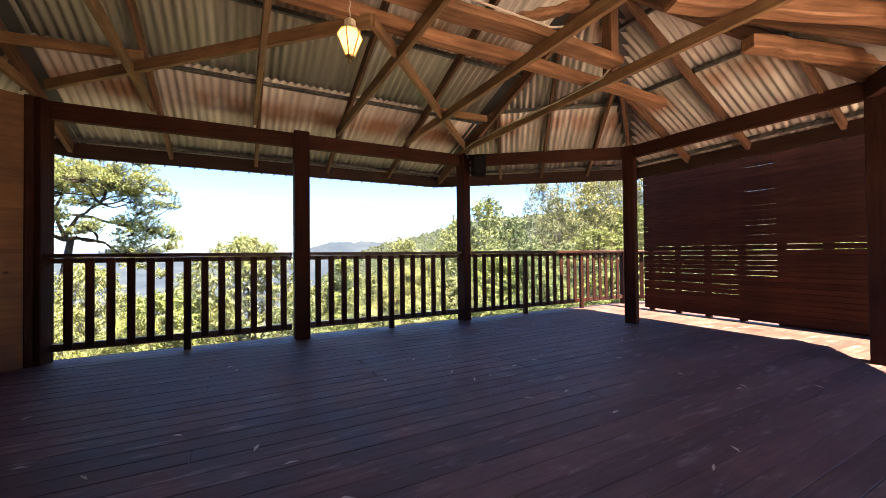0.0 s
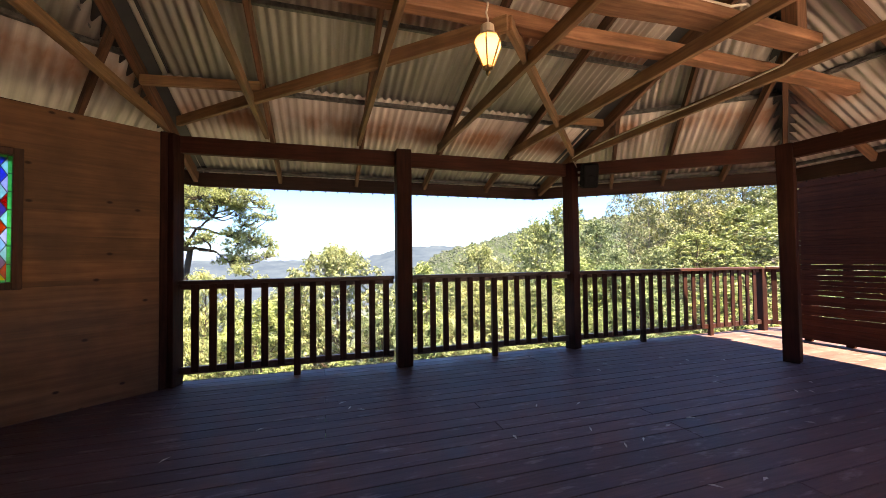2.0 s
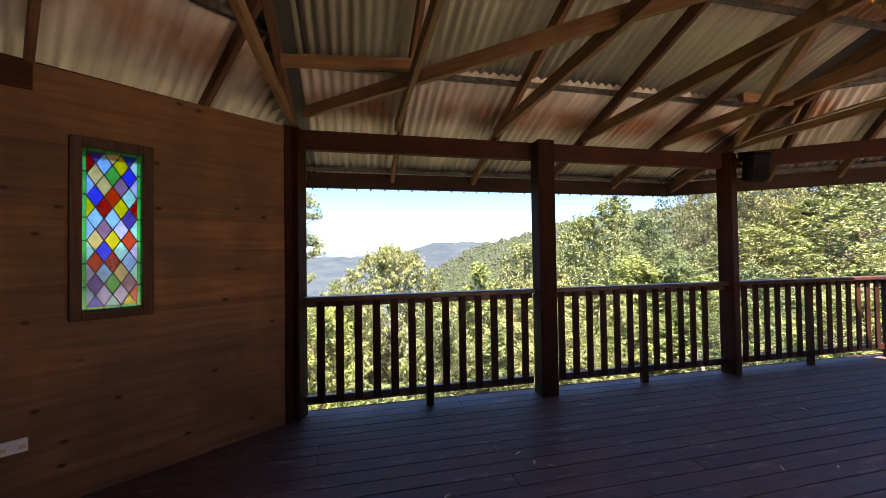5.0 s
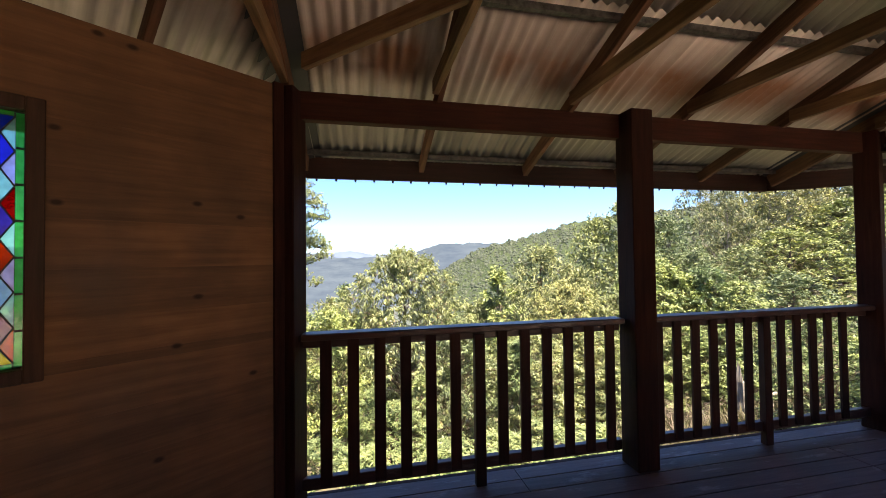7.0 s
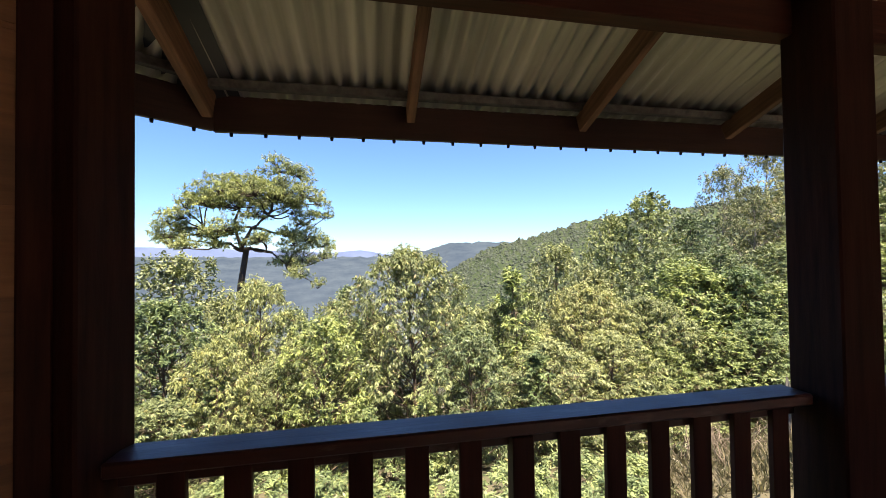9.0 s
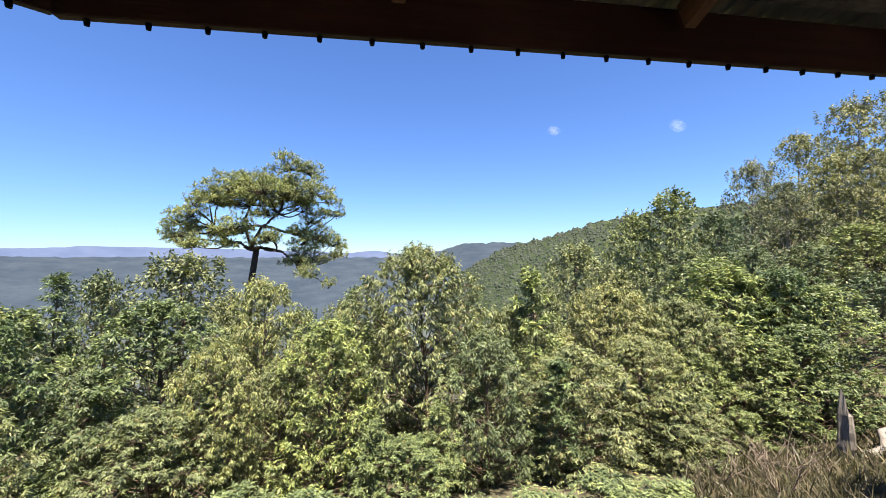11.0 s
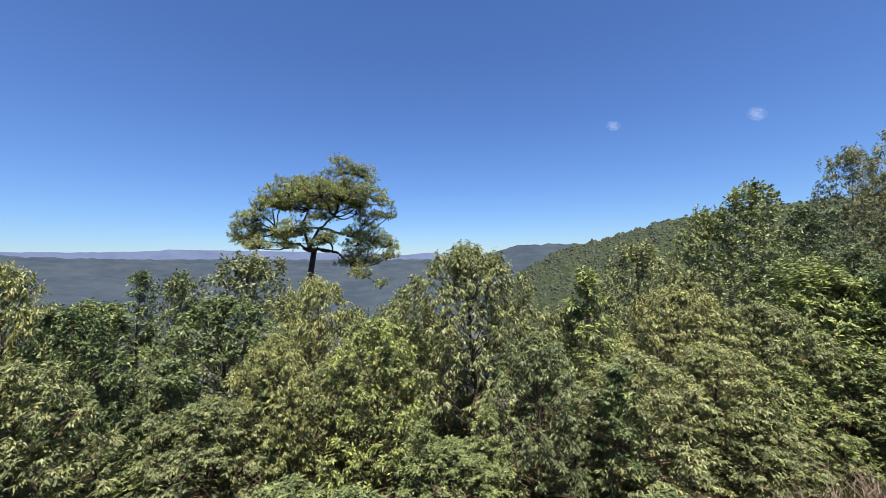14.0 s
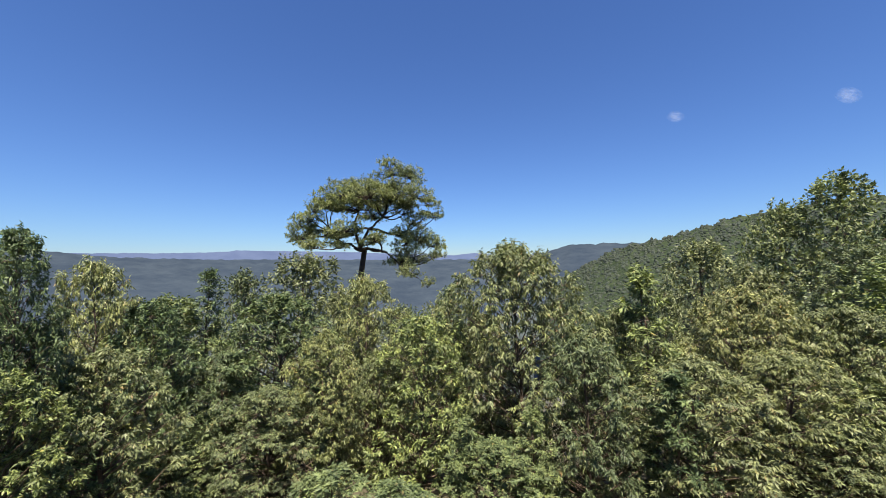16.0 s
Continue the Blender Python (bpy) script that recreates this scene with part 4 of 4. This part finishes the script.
# distant woods on the ridge: low bushy domes in one mesh
def woods():
    rng = random.Random(77)
    bm = bmesh.new()
    bmesh.ops.create_icosphere(bm, subdivisions=1, radius=1.0)
    base_v = np.array([v.co[:] for v in bm.verts])
    base_f = np.array([[v.index for v in f.verts] for f in bm.faces])
    bm.free()
    keepf = base_f[(base_v[base_f].mean(axis=1)[:, 2] > -0.45)]
    rs = np.random.RandomState(9)
    V, F = [], []
    for i in range(15000):
        a = RIDGE_AZ[0] + (60 - RIDGE_AZ[0]) * rng.random()
        f = rng.random() ** 0.8
        r = 160 + 460 * f
        top = 1.4 + 620 * math.tan(radians(float(np.interp(a, RIDGE_AZ, RIDGE_EL))))
        z = -75 + (top + 75) * f ** 0.9 + 5 * f * (noise.noise((a * 0.9, f * 6, 3)) + 0.5 * noise.noise((a * 4.0, f * 11, 7)))
        s = (0.4 + 1.0 * rng.random() ** 1.7) * (0.6 + r / 600)
        v = base_v * (1 + 0.34 * rs.normal(size=(len(base_v), 1)))
        v = v * np.array([s, s, s * rng.uniform(0.8, 1.2)]) + np.array([r * math.sin(radians(a)), r * math.cos(radians(a)), z + s * 0.2])
        F.append(keepf + len(base_v) * i)
        V.append(v)
    V, F = np.concatenate(V), np.concatenate(F)
    me = bpy.data.meshes.new("far_woods")
    me.vertices.add(len(V))
    me.vertices.foreach_set("co", V.astype(np.float32).ravel())
    me.loops.add(F.size)
    me.loops.foreach_set("vertex_index", F.astype(np.int32).ravel())
    me.polygons.add(len(F))
    me.polygons.foreach_set("loop_start", np.arange(0, F.size, 3, dtype=np.int32))
    me.update(calc_edges=True)
    me.materials.append(M["woods"])
    tagged(new("far_woods", me), "dense eucalypt forest covering the far ridge", "forest", kind="stuff")


def woods_material():
    m, n, l, b = material("far_forest_canopy")
    geo = n.new("ShaderNodeNewGeometry")
    r = ramp(n, [(0.0, (0.022, 0.034, 0.025)), (0.6, (0.036, 0.05, 0.033)), (1.0, (0.052, 0.064, 0.042))])
    l.new(geo.outputs["Random Per Island"], r.inputs["Fac"])
    mp = mapped(n, l, (1, 1, 1))
    t = noise_tex(n, l, mp, 0.9, 4, 0.7)
    r2 = ramp(n, [(0.35, (0.75, 0.75, 0.8)), (0.65, (1.12, 1.12, 1.08))])
    l.new(t.outputs["Fac"], r2.inputs["Fac"])
    l.new(mix_rgb(n, l, r.outputs["Color"], r2.outputs["Color"], 1.0, "MULTIPLY"), b.inputs["Base Color"])
    b.inputs["Roughness"].default_value = 0.9
    return m


M["woods"] = woods_material()
woods()


# weathered stump and dry growth in the clearing
def stump():
    rng = random.Random(3)
    x, y = 11.8, 13.6
    g = ground_z(x, y)
    bm = bmesh.new()
    sides, rings = 14, 9
    top = -2.68 - g
    grid = []
    for j in range(rings):
        f = j / (rings - 1)
        ring = []
        for i in range(sides):
            a = 2 * math.pi * i / sides
            r = (0.2 - 0.07 * f) * (1 + 0.22 * math.sin(3 * a + 1) + 0.12 * rng.uniform(-1, 1))
            z = -0.3 + (top + 0.3) * f
            if j == rings - 1:
                z += 0.45 * max(0, math.cos(a - 2.6)) - 0.35 * max(0, math.cos(a + 0.6)) + rng.uniform(-0.08, 0.08)
                r *= 0.6
            ring.append(bm.verts.new((r * math.cos(a) - 0.05 * f, r * math.sin(a), z)))
        grid.append(ring)
    for j in range(rings - 1):
        for i in range(sides):
            bm.faces.new((grid[j][i], grid[j][(i + 1) % sides], grid[j + 1][(i + 1) % sides], grid[j + 1][i]))
    bm.faces.new(grid[-1])
    ob = part("tree_stump", bm, M["dead_wood"])
    ob.location = (x, y, g)
    tagged(ob, "splintered grey dead tree stump standing in dry grass", "stump")
    verts, faces = [], []
    limb((0, 0, 0), (1.7, 0.4, 0.5), 0.12, 0.05, 0.1, rng, verts, faces, 8, 6)
    limb((1.0, 0.2, 0.3), (1.4, -0.2, 0.9), 0.05, 0.02, 0.1, rng, verts, faces, 6, 4)
    log = soup("fallen_branch", verts, faces, M["dead_wood"], None, True)
    log.location = (12.2, 13.4, ground_z(12.2, 13.4) + 0.08)
    tagged(log, "fallen grey dead branch lying beside the stump", "branch")


stump()


def dry_growth():
    rs = np.random.RandomState(14)
    n = 26000
    x = rs.uniform(1.5, 17, n)
    y = rs.uniform(10.0, 17, n)
    keep = (y < 9.2 + 0.62 * x) & (rs.random_sample(n) < 0.35 + 0.65 * (x > 5))
    x, y = x[keep], y[keep]
    base = np.array([(a, b, ground_z(a, b) - 0.02) for a, b in zip(x, y)])
    n = len(base)
    d = rs.normal(size=(n, 3)) * 0.45
    d[:, 2] = 1
    L = rs.uniform(0.1, 0.36, n)[:, None]
    w = np.cross(d, rs.normal(size=(n, 3)))
    w /= np.linalg.norm(w, axis=1)[:, None]
    W = rs.uniform(0.003, 0.008, n)[:, None]
    bend = rs.normal(size=(n, 3)) * 0.15
    v = np.stack([base - w * W, base + w * W, base + d * L * 0.6 + w * W * 0.7 + bend * L, base + d * L + bend * L * 2.5], axis=1).reshape(-1, 3)
    thing = leaf_object("dry_grass", v, M["dry_grass"], None)
    tagged(thing, "tangled dry grass and weeds on the slope", "grass", kind="stuff")
    rng = random.Random(6)
    for (bx, by) in ((8.6, 12.6), (7.2, 12.8), (7.4, 11.6), (9.4, 13.6)):
        verts, faces = [], []
        for _ in range(9):
            a = rng.uniform(0, 6.28)
            q = rng.uniform(0.4, 1.1)
            tip = Vector((q * math.cos(a), q * math.sin(a), rng.uniform(0.5, 1.2)))
            limb((0, 0, -0.05), tip, 0.012, 0.004, 0.1, rng, verts, faces, 4, 5)
            for _ in range(3):
                p = tip * rng.uniform(0.5, 0.9)
                limb(p, p + Vector((rng.uniform(-0.4, 0.4), rng.uniform(-0.4, 0.4), rng.uniform(0.1, 0.4))), 0.006, 0.003, 0.03, rng, verts, faces, 3, 3)
        ob = soup("dead_shrub", verts, faces, M["twig"])
        ob.location = (bx, by, ground_z(bx, by))
        tagged(ob, "bare dead shrub with tangled grey-brown twigs", "shrub", "dead shrubs on the slope")


dry_growth()

# ---- things in the pavilion ----
def glass(name, colour):
    m, n, l, b = material(name)
    n.remove(b)
    a, t, mx = n.new("ShaderNodeBsdfTranslucent"), n.new("ShaderNodeBsdfTransparent"), n.new("ShaderNodeMixShader")
    mp = mapped(n, l, (1, 1, 1))
    random_shift(n, l, mp)
    k = noise_tex(n, l, mp, 30, 3)
    r = ramp(n, [(0.3, tuple(c * 0.75 for c in colour)), (0.7, colour)])
    l.new(k.outputs["Fac"], r.inputs["Fac"])
    l.new(r.outputs["Color"], a.inputs["Color"])
    l.new(r.outputs["Color"], t.inputs["Color"])
    mx.inputs[0].default_value = 0.7
    l.new(a.outputs[0], mx.inputs[1])
    l.new(t.outputs[0], mx.inputs[2])
    gl = n.new("ShaderNodeBsdfGlossy")
    gl.inputs["Roughness"].default_value = 0.15
    m2 = n.new("ShaderNodeMixShader")
    m2.inputs[0].default_value = 0.05
    l.new(mx.outputs[0], m2.inputs[1])
    l.new(gl.outputs[0], m2.inputs[2])
    l.new(m2.outputs[0], n["Material Output"].inputs["Surface"])
    return m


GLASS = {k: glass("stained_glass_" + k, c) for k, c in {
    "green": (0.1, 0.75, 0.28), "blue": (0.04, 0.17, 0.88), "red": (0.7, 0.02, 0.02), "orange": (0.85, 0.16, 0.02), "yellow": (0.9, 0.78, 0.04),
    "sky": (0.55, 0.78, 0.98), "mauve": (0.58, 0.37, 0.48), "lilac": (0.84, 0.76, 0.95), "tan": (0.92, 0.74, 0.42), "aqua": (0.62, 0.95, 0.85), "leaf": (0.14, 0.68, 0.22), "violet": (0.25, 0.17, 0.6)}.items()}


def clip_poly(poly, x0, x1, z0, z1):
    for axis, lim, sign in ((0, x0, 1), (0, x1, -1), (1, z0, 1), (1, z1, -1)):
        out = []
        for i, p in enumerate(poly):
            q = poly[(i + 1) % len(poly)]
            dp, dq = sign * (p[axis] - lim), sign * (q[axis] - lim)
            if dp >= 0:
                out.append(p)
            if (dp >= 0) != (dq >= 0):
                f = dp / (dp - dq)
                out.append((p[0] + (q[0] - p[0]) * f, p[1] + (q[1] - p[1]) * f))
        poly = out
        if len(poly) < 3:
            return []
    return poly


def stained_window():
    win = empty("window_1")
    win.matrix_basis = wall.matrix_basis @ Matrix.Translation((0, 0, 0))
    win.location, win.rotation_euler = wall.location, wall.rotation_euler
    u0, u1, z0, z1 = WIN_U0, WIN_U1, WIN_Z0, WIN_Z1
    # frame: lining and inner trim
    d = 0.055
    for a, b, c, e in ((u0 - d, u0, z0 - d, z1 + d), (u1, u1 + d, z0 - d, z1 + d), (u0, u1, z1, z1 + d), (u0, u1, z0 - d, z0)):
        part("window_frame", box_bm((b - a, 0.075, e - c), ((a + b) / 2, 0.014, (c + e) / 2), 0.004), M["trim"], win, "brown stained timber trim")
    came = bmesh.new()
    def pane(poly, key):
        cx, cz = sum(p[0] for p in poly) / len(poly), sum(p[1] for p in poly) / len(poly)
        bm = bmesh.new()
        f = bm.faces.new([bm.verts.new((p[0], 0.0, p[1])) for p in poly])
        r = bmesh.ops.extrude_face_region(bm, geom=[f])
        bmesh.ops.translate(bm, vec=(0, -0.003, 0), verts=[v for v in r["geom"] if isinstance(v, bmesh.types.BMVert)])
        ob = part("pane", bm, GLASS[key], win)
        ob.visible_shadow = False
        # lead strip round the pane
        w = 0.0028
        for yy in (0.0035, -0.0065):
            outer = [came.verts.new((p[0], yy, p[1])) for p in poly]
            inner = []
            for p in poly:
                v = Vector((cx - p[0], cz - p[1]))
                q = Vector(p) + v.normalized() * min(w * 1.5, v.length * 0.5)
                inner.append(came.verts.new((q.x, yy, q.y)))
            for i in range(len(poly)):
                j = (i + 1) % len(poly)
                came.faces.new((outer[i], outer[j], inner[j], inner[i]))
    bw = 0.023
    iu0, iu1, iz0, iz1 = u0 + bw, u1 - bw, z0 + bw * 0.8, z1 - bw * 0.8
    n = 7
    for i in range(n):
        a, b = z0 + (z1 - z0) * i / n, z0 + (z1 - z0) * (i + 1) / n
        pane([(u0, a), (iu0, a), (iu0, b), (u0, b)], "green")
        pane([(iu1, a), (u1, a), (u1, b), (iu1, b)], "green")
    for a, b in ((z0, iz0), (iz1, z1)):
        for i in range(3):
            c, e = iu0 + (iu1 - iu0) * i / 3, iu0 + (iu1 - iu0) * (i + 1) / 3
            pane([(c, a), (e, a), (e, b), (c, b)], "green" if a == z0 else "leaf")
    dw, dh = (iu1 - iu0) / 3, (iz1 - iz0) / 7
    # rows of diamonds from the top; each row runs towards the corner post
    rows = """violet tan blue / red sky yellow aqua / tan leaf blue / sky tan mauve lilac / blue orange aqua / yellow red yellow red / sky sky violet
        sky mauve lilac aqua / tan yellow orange / aqua blue aqua lilac / orange red sky / lilac sky tan aqua / violet leaf mauve / sky lilac lilac orange / blue aqua yellow"""
    for r, row in enumerate(rows.replace("\n", "/").split("/")):
        zc = iz1 - dh * 0.5 * r
        for c, key in enumerate(row.split()):
            uc = iu1 - dw * (c + (0.0 if r % 2 else 0.5))
            poly = clip_poly([(uc - dw / 2, zc), (uc, zc - dh / 2), (uc + dw / 2, zc), (uc, zc + dh / 2)], iu0, iu1, iz0, iz1)
            if len(poly) >= 3:
                pane(poly, key)
    part("lead_came", came, M["lead"], win, "black lead strips")
    tagged(win, "tall stained glass window of coloured diamond panes", "window", kind="structure")


stained_window()


def lantern():
    thing = empty("hanging_lantern", (1.02, 2.74, 2.165))
    part("finial", lathe_bm([(0.004, 0.0), (0.014, 0.012), (0.01, 0.026), (0.026, 0.036), (0.03, 0.046)], 10), M["brass"], thing)
    part("cap", lathe_bm([(0.066, 0.196), (0.05, 0.212), (0.038, 0.222), (0.036, 0.262), (0.03, 0.268)], 12), M["cream"], thing, "cream lamp cap")
    lower, wide, upper = (0.028, 0.046), (0.078, 0.165), (0.062, 0.197)
    for k in range(6):
        a0, a1 = math.pi / 3 * k, math.pi / 3 * (k + 1)
        for (r0, zz0), (r1, zz1) in ((lower, wide), (wide, upper)):
            bm = bmesh.new()
            q = [bm.verts.new((r * math.cos(a), r * math.sin(a), z)) for r, a, z in ((r0, a0, zz0), (r0, a1, zz0), (r1, a1, zz1), (r1, a0, zz1))]
            bm.faces.new(q)
            bmesh.ops.solidify(bm, geom=bm.faces[:], thickness=0.003)
            part("pane", bm, M["lamp_glass"], thing, "glowing amber glass")
        for (r0, zz0), (r1, zz1) in ((lower, wide), (wide, upper)):
            p0, p1 = Vector((r0 * math.cos(a0), r0 * math.sin(a0), zz0)), Vector((r1 * math.cos(a0), r1 * math.sin(a0), zz1))
            vv, ff = [], []
            tube_rings([p0 * 1.0, p1 * 1.0], [0.0045, 0.0045], 5, vv, ff)
            soup("rib", vv, ff, M["brass"], thing)
    vv, ff = [], []
    pts = [Vector((0.004 * math.sin(k), 0.004 * math.cos(k), 0.265 + 0.014 * k)) for k in range(10)]
    tube_rings(pts, [0.005] * 10, 6, vv, ff)
    soup("cord", vv, ff, M["white_cable"], thing)
    tagged(thing, "lit amber glass lantern hanging from a roof tie", "lamp")


def lamp_glass():
    m, n, l, b = material("glowing_amber_glass")
    b.inputs["Base Color"].default_value = (0.9, 0.6, 0.25, 1)
    b.inputs["Roughness"].default_value = 0.3
    sep = n.new("ShaderNodeSeparateXYZ")
    tc = n.new("ShaderNodeTexCoord")
    l.new(tc.outputs["Object"], sep.inputs[0])
    r = ramp(n, [(0.03, (0.95, 0.42, 0.1)), (0.12, (1.0, 0.74, 0.34)), (0.2, (1.0, 0.6, 0.2))])
    l.new(sep.outputs["Z"], r.inputs["Fac"])
    l.new(r.outputs["Color"], b.inputs["Emission Color"])
    b.inputs["Emission Strength"].default_value = 0.34
    return m


M["lamp_glass"] = lamp_glass()
M["cream"] = plain("cream_enamel", (0.6, 0.52, 0.4), 0.5)
lantern()


def loudspeaker():
    thing = empty("loudspeaker", (3.5, 5.08, 2.27))
    thing.rotation_euler = (radians(12), 0, radians(-24))
    part("case", box_bm((0.2, 0.17, 0.31), (0, 0, 0), 0.022), M["black"], thing)
    part("grille", box_bm((0.165, 0.012, 0.27), (0, -0.088, 0), 0.005), M["black"], thing, "black speaker grille")
    bm = lathe_bm([(0.06, 0), (0.05, 0.006), (0.02, 0.003)], 16)
    bmesh.ops.rotate(bm, cent=(0, 0, 0), matrix=Matrix.Rotation(radians(90), 3, "X"), verts=bm.verts)
    bmesh.ops.translate(bm, vec=(0, -0.094, -0.05), verts=bm.verts)
    part("cone", bm, M["black"], thing)
    part("bracket", box_bm((0.05, 0.26, 0.03), (-0.09, 0.2, 0.05), 0.003), M["rust_strap"], thing, "grey metal bracket")
    tagged(thing, "small black loudspeaker bracketed to a timber post", "loudspeaker")


loudspeaker()


def cable(name, pts, r, label):
    cu = bpy.data.curves.new(name, "CURVE")
    cu.dimensions, cu.bevel_depth, cu.bevel_resolution = "3D", r, 1
    sp = cu.splines.new("POLY")
    sp.points.add(len(pts) - 1)
    for q, p in zip(sp.points, pts):
        q.co = (*p, 1)
    cu.materials.append(M["white_cable"])
    return tagged(new(name, cu), label, "cable")


cable("power_cable", [(1.05, 2.52, 2.645), (1.8, 2.5, 2.65), (2.45, 2.5, 2.65), (2.58, 2.5, 2.69), (2.72, 2.52, 2.65), (3.2, 2.56, 2.64), (3.27, 2.62, 2.6), (3.286, 2.74, 2.545), (3.288, 3.3, 2.53), (3.286, 4.0, 2.54), (3.288, 4.9, 2.53), (3.3, 5.15, 2.5), (3.4, 5.2, 2.4)], 0.008, "thin off-white cable clipped along a pine joist")


def power_outlet():
    thing = empty("power_outlet")
    thing.matrix_basis = wall.matrix_basis @ Matrix.Identity(4)
    thing.location, thing.rotation_euler = wall.location, wall.rotation_euler
    u, z = 1.54, 0.385
    part("plate", box_bm((0.115, 0.012, 0.072), (u, 0.02, z), 0.004), M["white_plastic"], thing)
    for k in (-1, 1):
        part("switch", box_bm((0.012, 0.008, 0.02), (u + k * 0.014, 0.028, z + 0.018), 0.002), M["white_plastic"], thing)
        part("socket", box_bm((0.026, 0.004, 0.022), (u + k * 0.035, 0.026, z - 0.006), 0.001), M["cream"], thing)
    tagged(thing, "white plastic double power outlet on the board wall", "power outlet")


M["white_plastic"] = plain("white_plastic", (0.75, 0.75, 0.73), 0.4, vary=0.04)
power_outlet()


def cloud(x, y, z, size, seed):
    bm = bmesh.new()
    m = Matrix.Rotation(0.3, 4, "Y") @ Matrix.Diagonal((size, size * 0.12, size * 0.6, 1))
    bmesh.ops.create_icosphere(bm, subdivisions=3, radius=1.0, matrix=m)
    ob = part("cloud", bm, M["cloud"])
    ob.location = (x, y, z)
    tagged(ob, "tiny wisp of white cloud in a clear sky", "cloud", kind="structure")


def cloud_material():
    """A thin wisp, densest in the middle."""
    m, n, l, b = material("thin_cloud")
    t, d, mx = n.new("ShaderNodeBsdfTransparent"), n.new("ShaderNodeBsdfDiffuse"), n.new("ShaderNodeMixShader")
    d.inputs["Color"].default_value = (0.9, 0.92, 0.95, 1)
    mp = mapped(n, l, (1, 1, 1), "Generated")
    far = n.new("ShaderNodeVectorMath")
    far.operation = "DISTANCE"
    far.inputs[1].default_value = (0.5, 0, 0.5)
    flat = mapped(n, l, (1, 0, 1), "Generated")
    l.new(flat.outputs[0], far.inputs[0])
    fall = ramp(n, [(0.0, (0.26, 0.26, 0.26)), (0.25, (0.1, 0.1, 0.1)), (0.48, (0, 0, 0))])
    l.new(far.outputs["Value"], fall.inputs["Fac"])
    lw = noise_tex(n, l, mp, 3.5, 5)
    r = ramp(n, [(0.35, (0.05, 0.05, 0.05)), (0.7, (1, 1, 1))])
    l.new(lw.outputs["Fac"], r.inputs["Fac"])
    l.new(mix_rgb(n, l, fall.outputs["Color"], r.outputs["Color"], 1.0, "MULTIPLY"), mx.inputs[0])
    l.new(t.outputs[0], mx.inputs[1])
    l.new(d.outputs[0], mx.inputs[2])
    l.new(mx.outputs[0], n["Material Output"].inputs["Surface"])
    return m


M["cloud"] = cloud_material()
cloud(622, 1340, 465, 32, 1)
cloud(1000, 1180, 443, 40, 2)

# dead leaves and twigs on the boards
rng = random.Random(52)
litter_me = []
for k in range(4):
    bm = bmesh.new()
    L, W = rng.uniform(0.035, 0.075), rng.uniform(0.007, 0.016)
    pts = [(-L / 2, 0, 0.002), (-L * 0.1, W, 0.008), (L / 2, 0, 0.004), (-L * 0.1, -W, 0.006)]
    bm.faces.new([bm.verts.new(p) for p in pts])
    bmesh.ops.solidify(bm, geom=bm.faces[:], thickness=0.0015)
    me = bpy.data.meshes.new("fallen_leaf")
    bm.to_mesh(me)
    bm.free()
    me.materials.append(M["litter"])
    litter_me.append(me)
FOUND = [(0.63, 2.36), (0.11, 2.96), (0.49, 2.6), (-0.2, 2.68), (2.2, 2.97), (2.53, 3.08), (3.52, 2.79), (2.45, 2.0), (2.31, 1.38), (2.58, 1.42), (4.09, 1.59)]
for k in range(48):
    x, y = FOUND[k] if k < len(FOUND) else (rng.uniform(-1.2, 4.9), rng.uniform(1.3, 4.9))
    ob = new("fallen_leaf", litter_me[k % 4])
    ob.location, ob.rotation_euler = (x, y, 0.001), (0, 0, rng.uniform(0, 6.28))
    tagged(ob, "small dry fallen leaf lying on the deck boards", "leaf", "dry leaves on the deck")
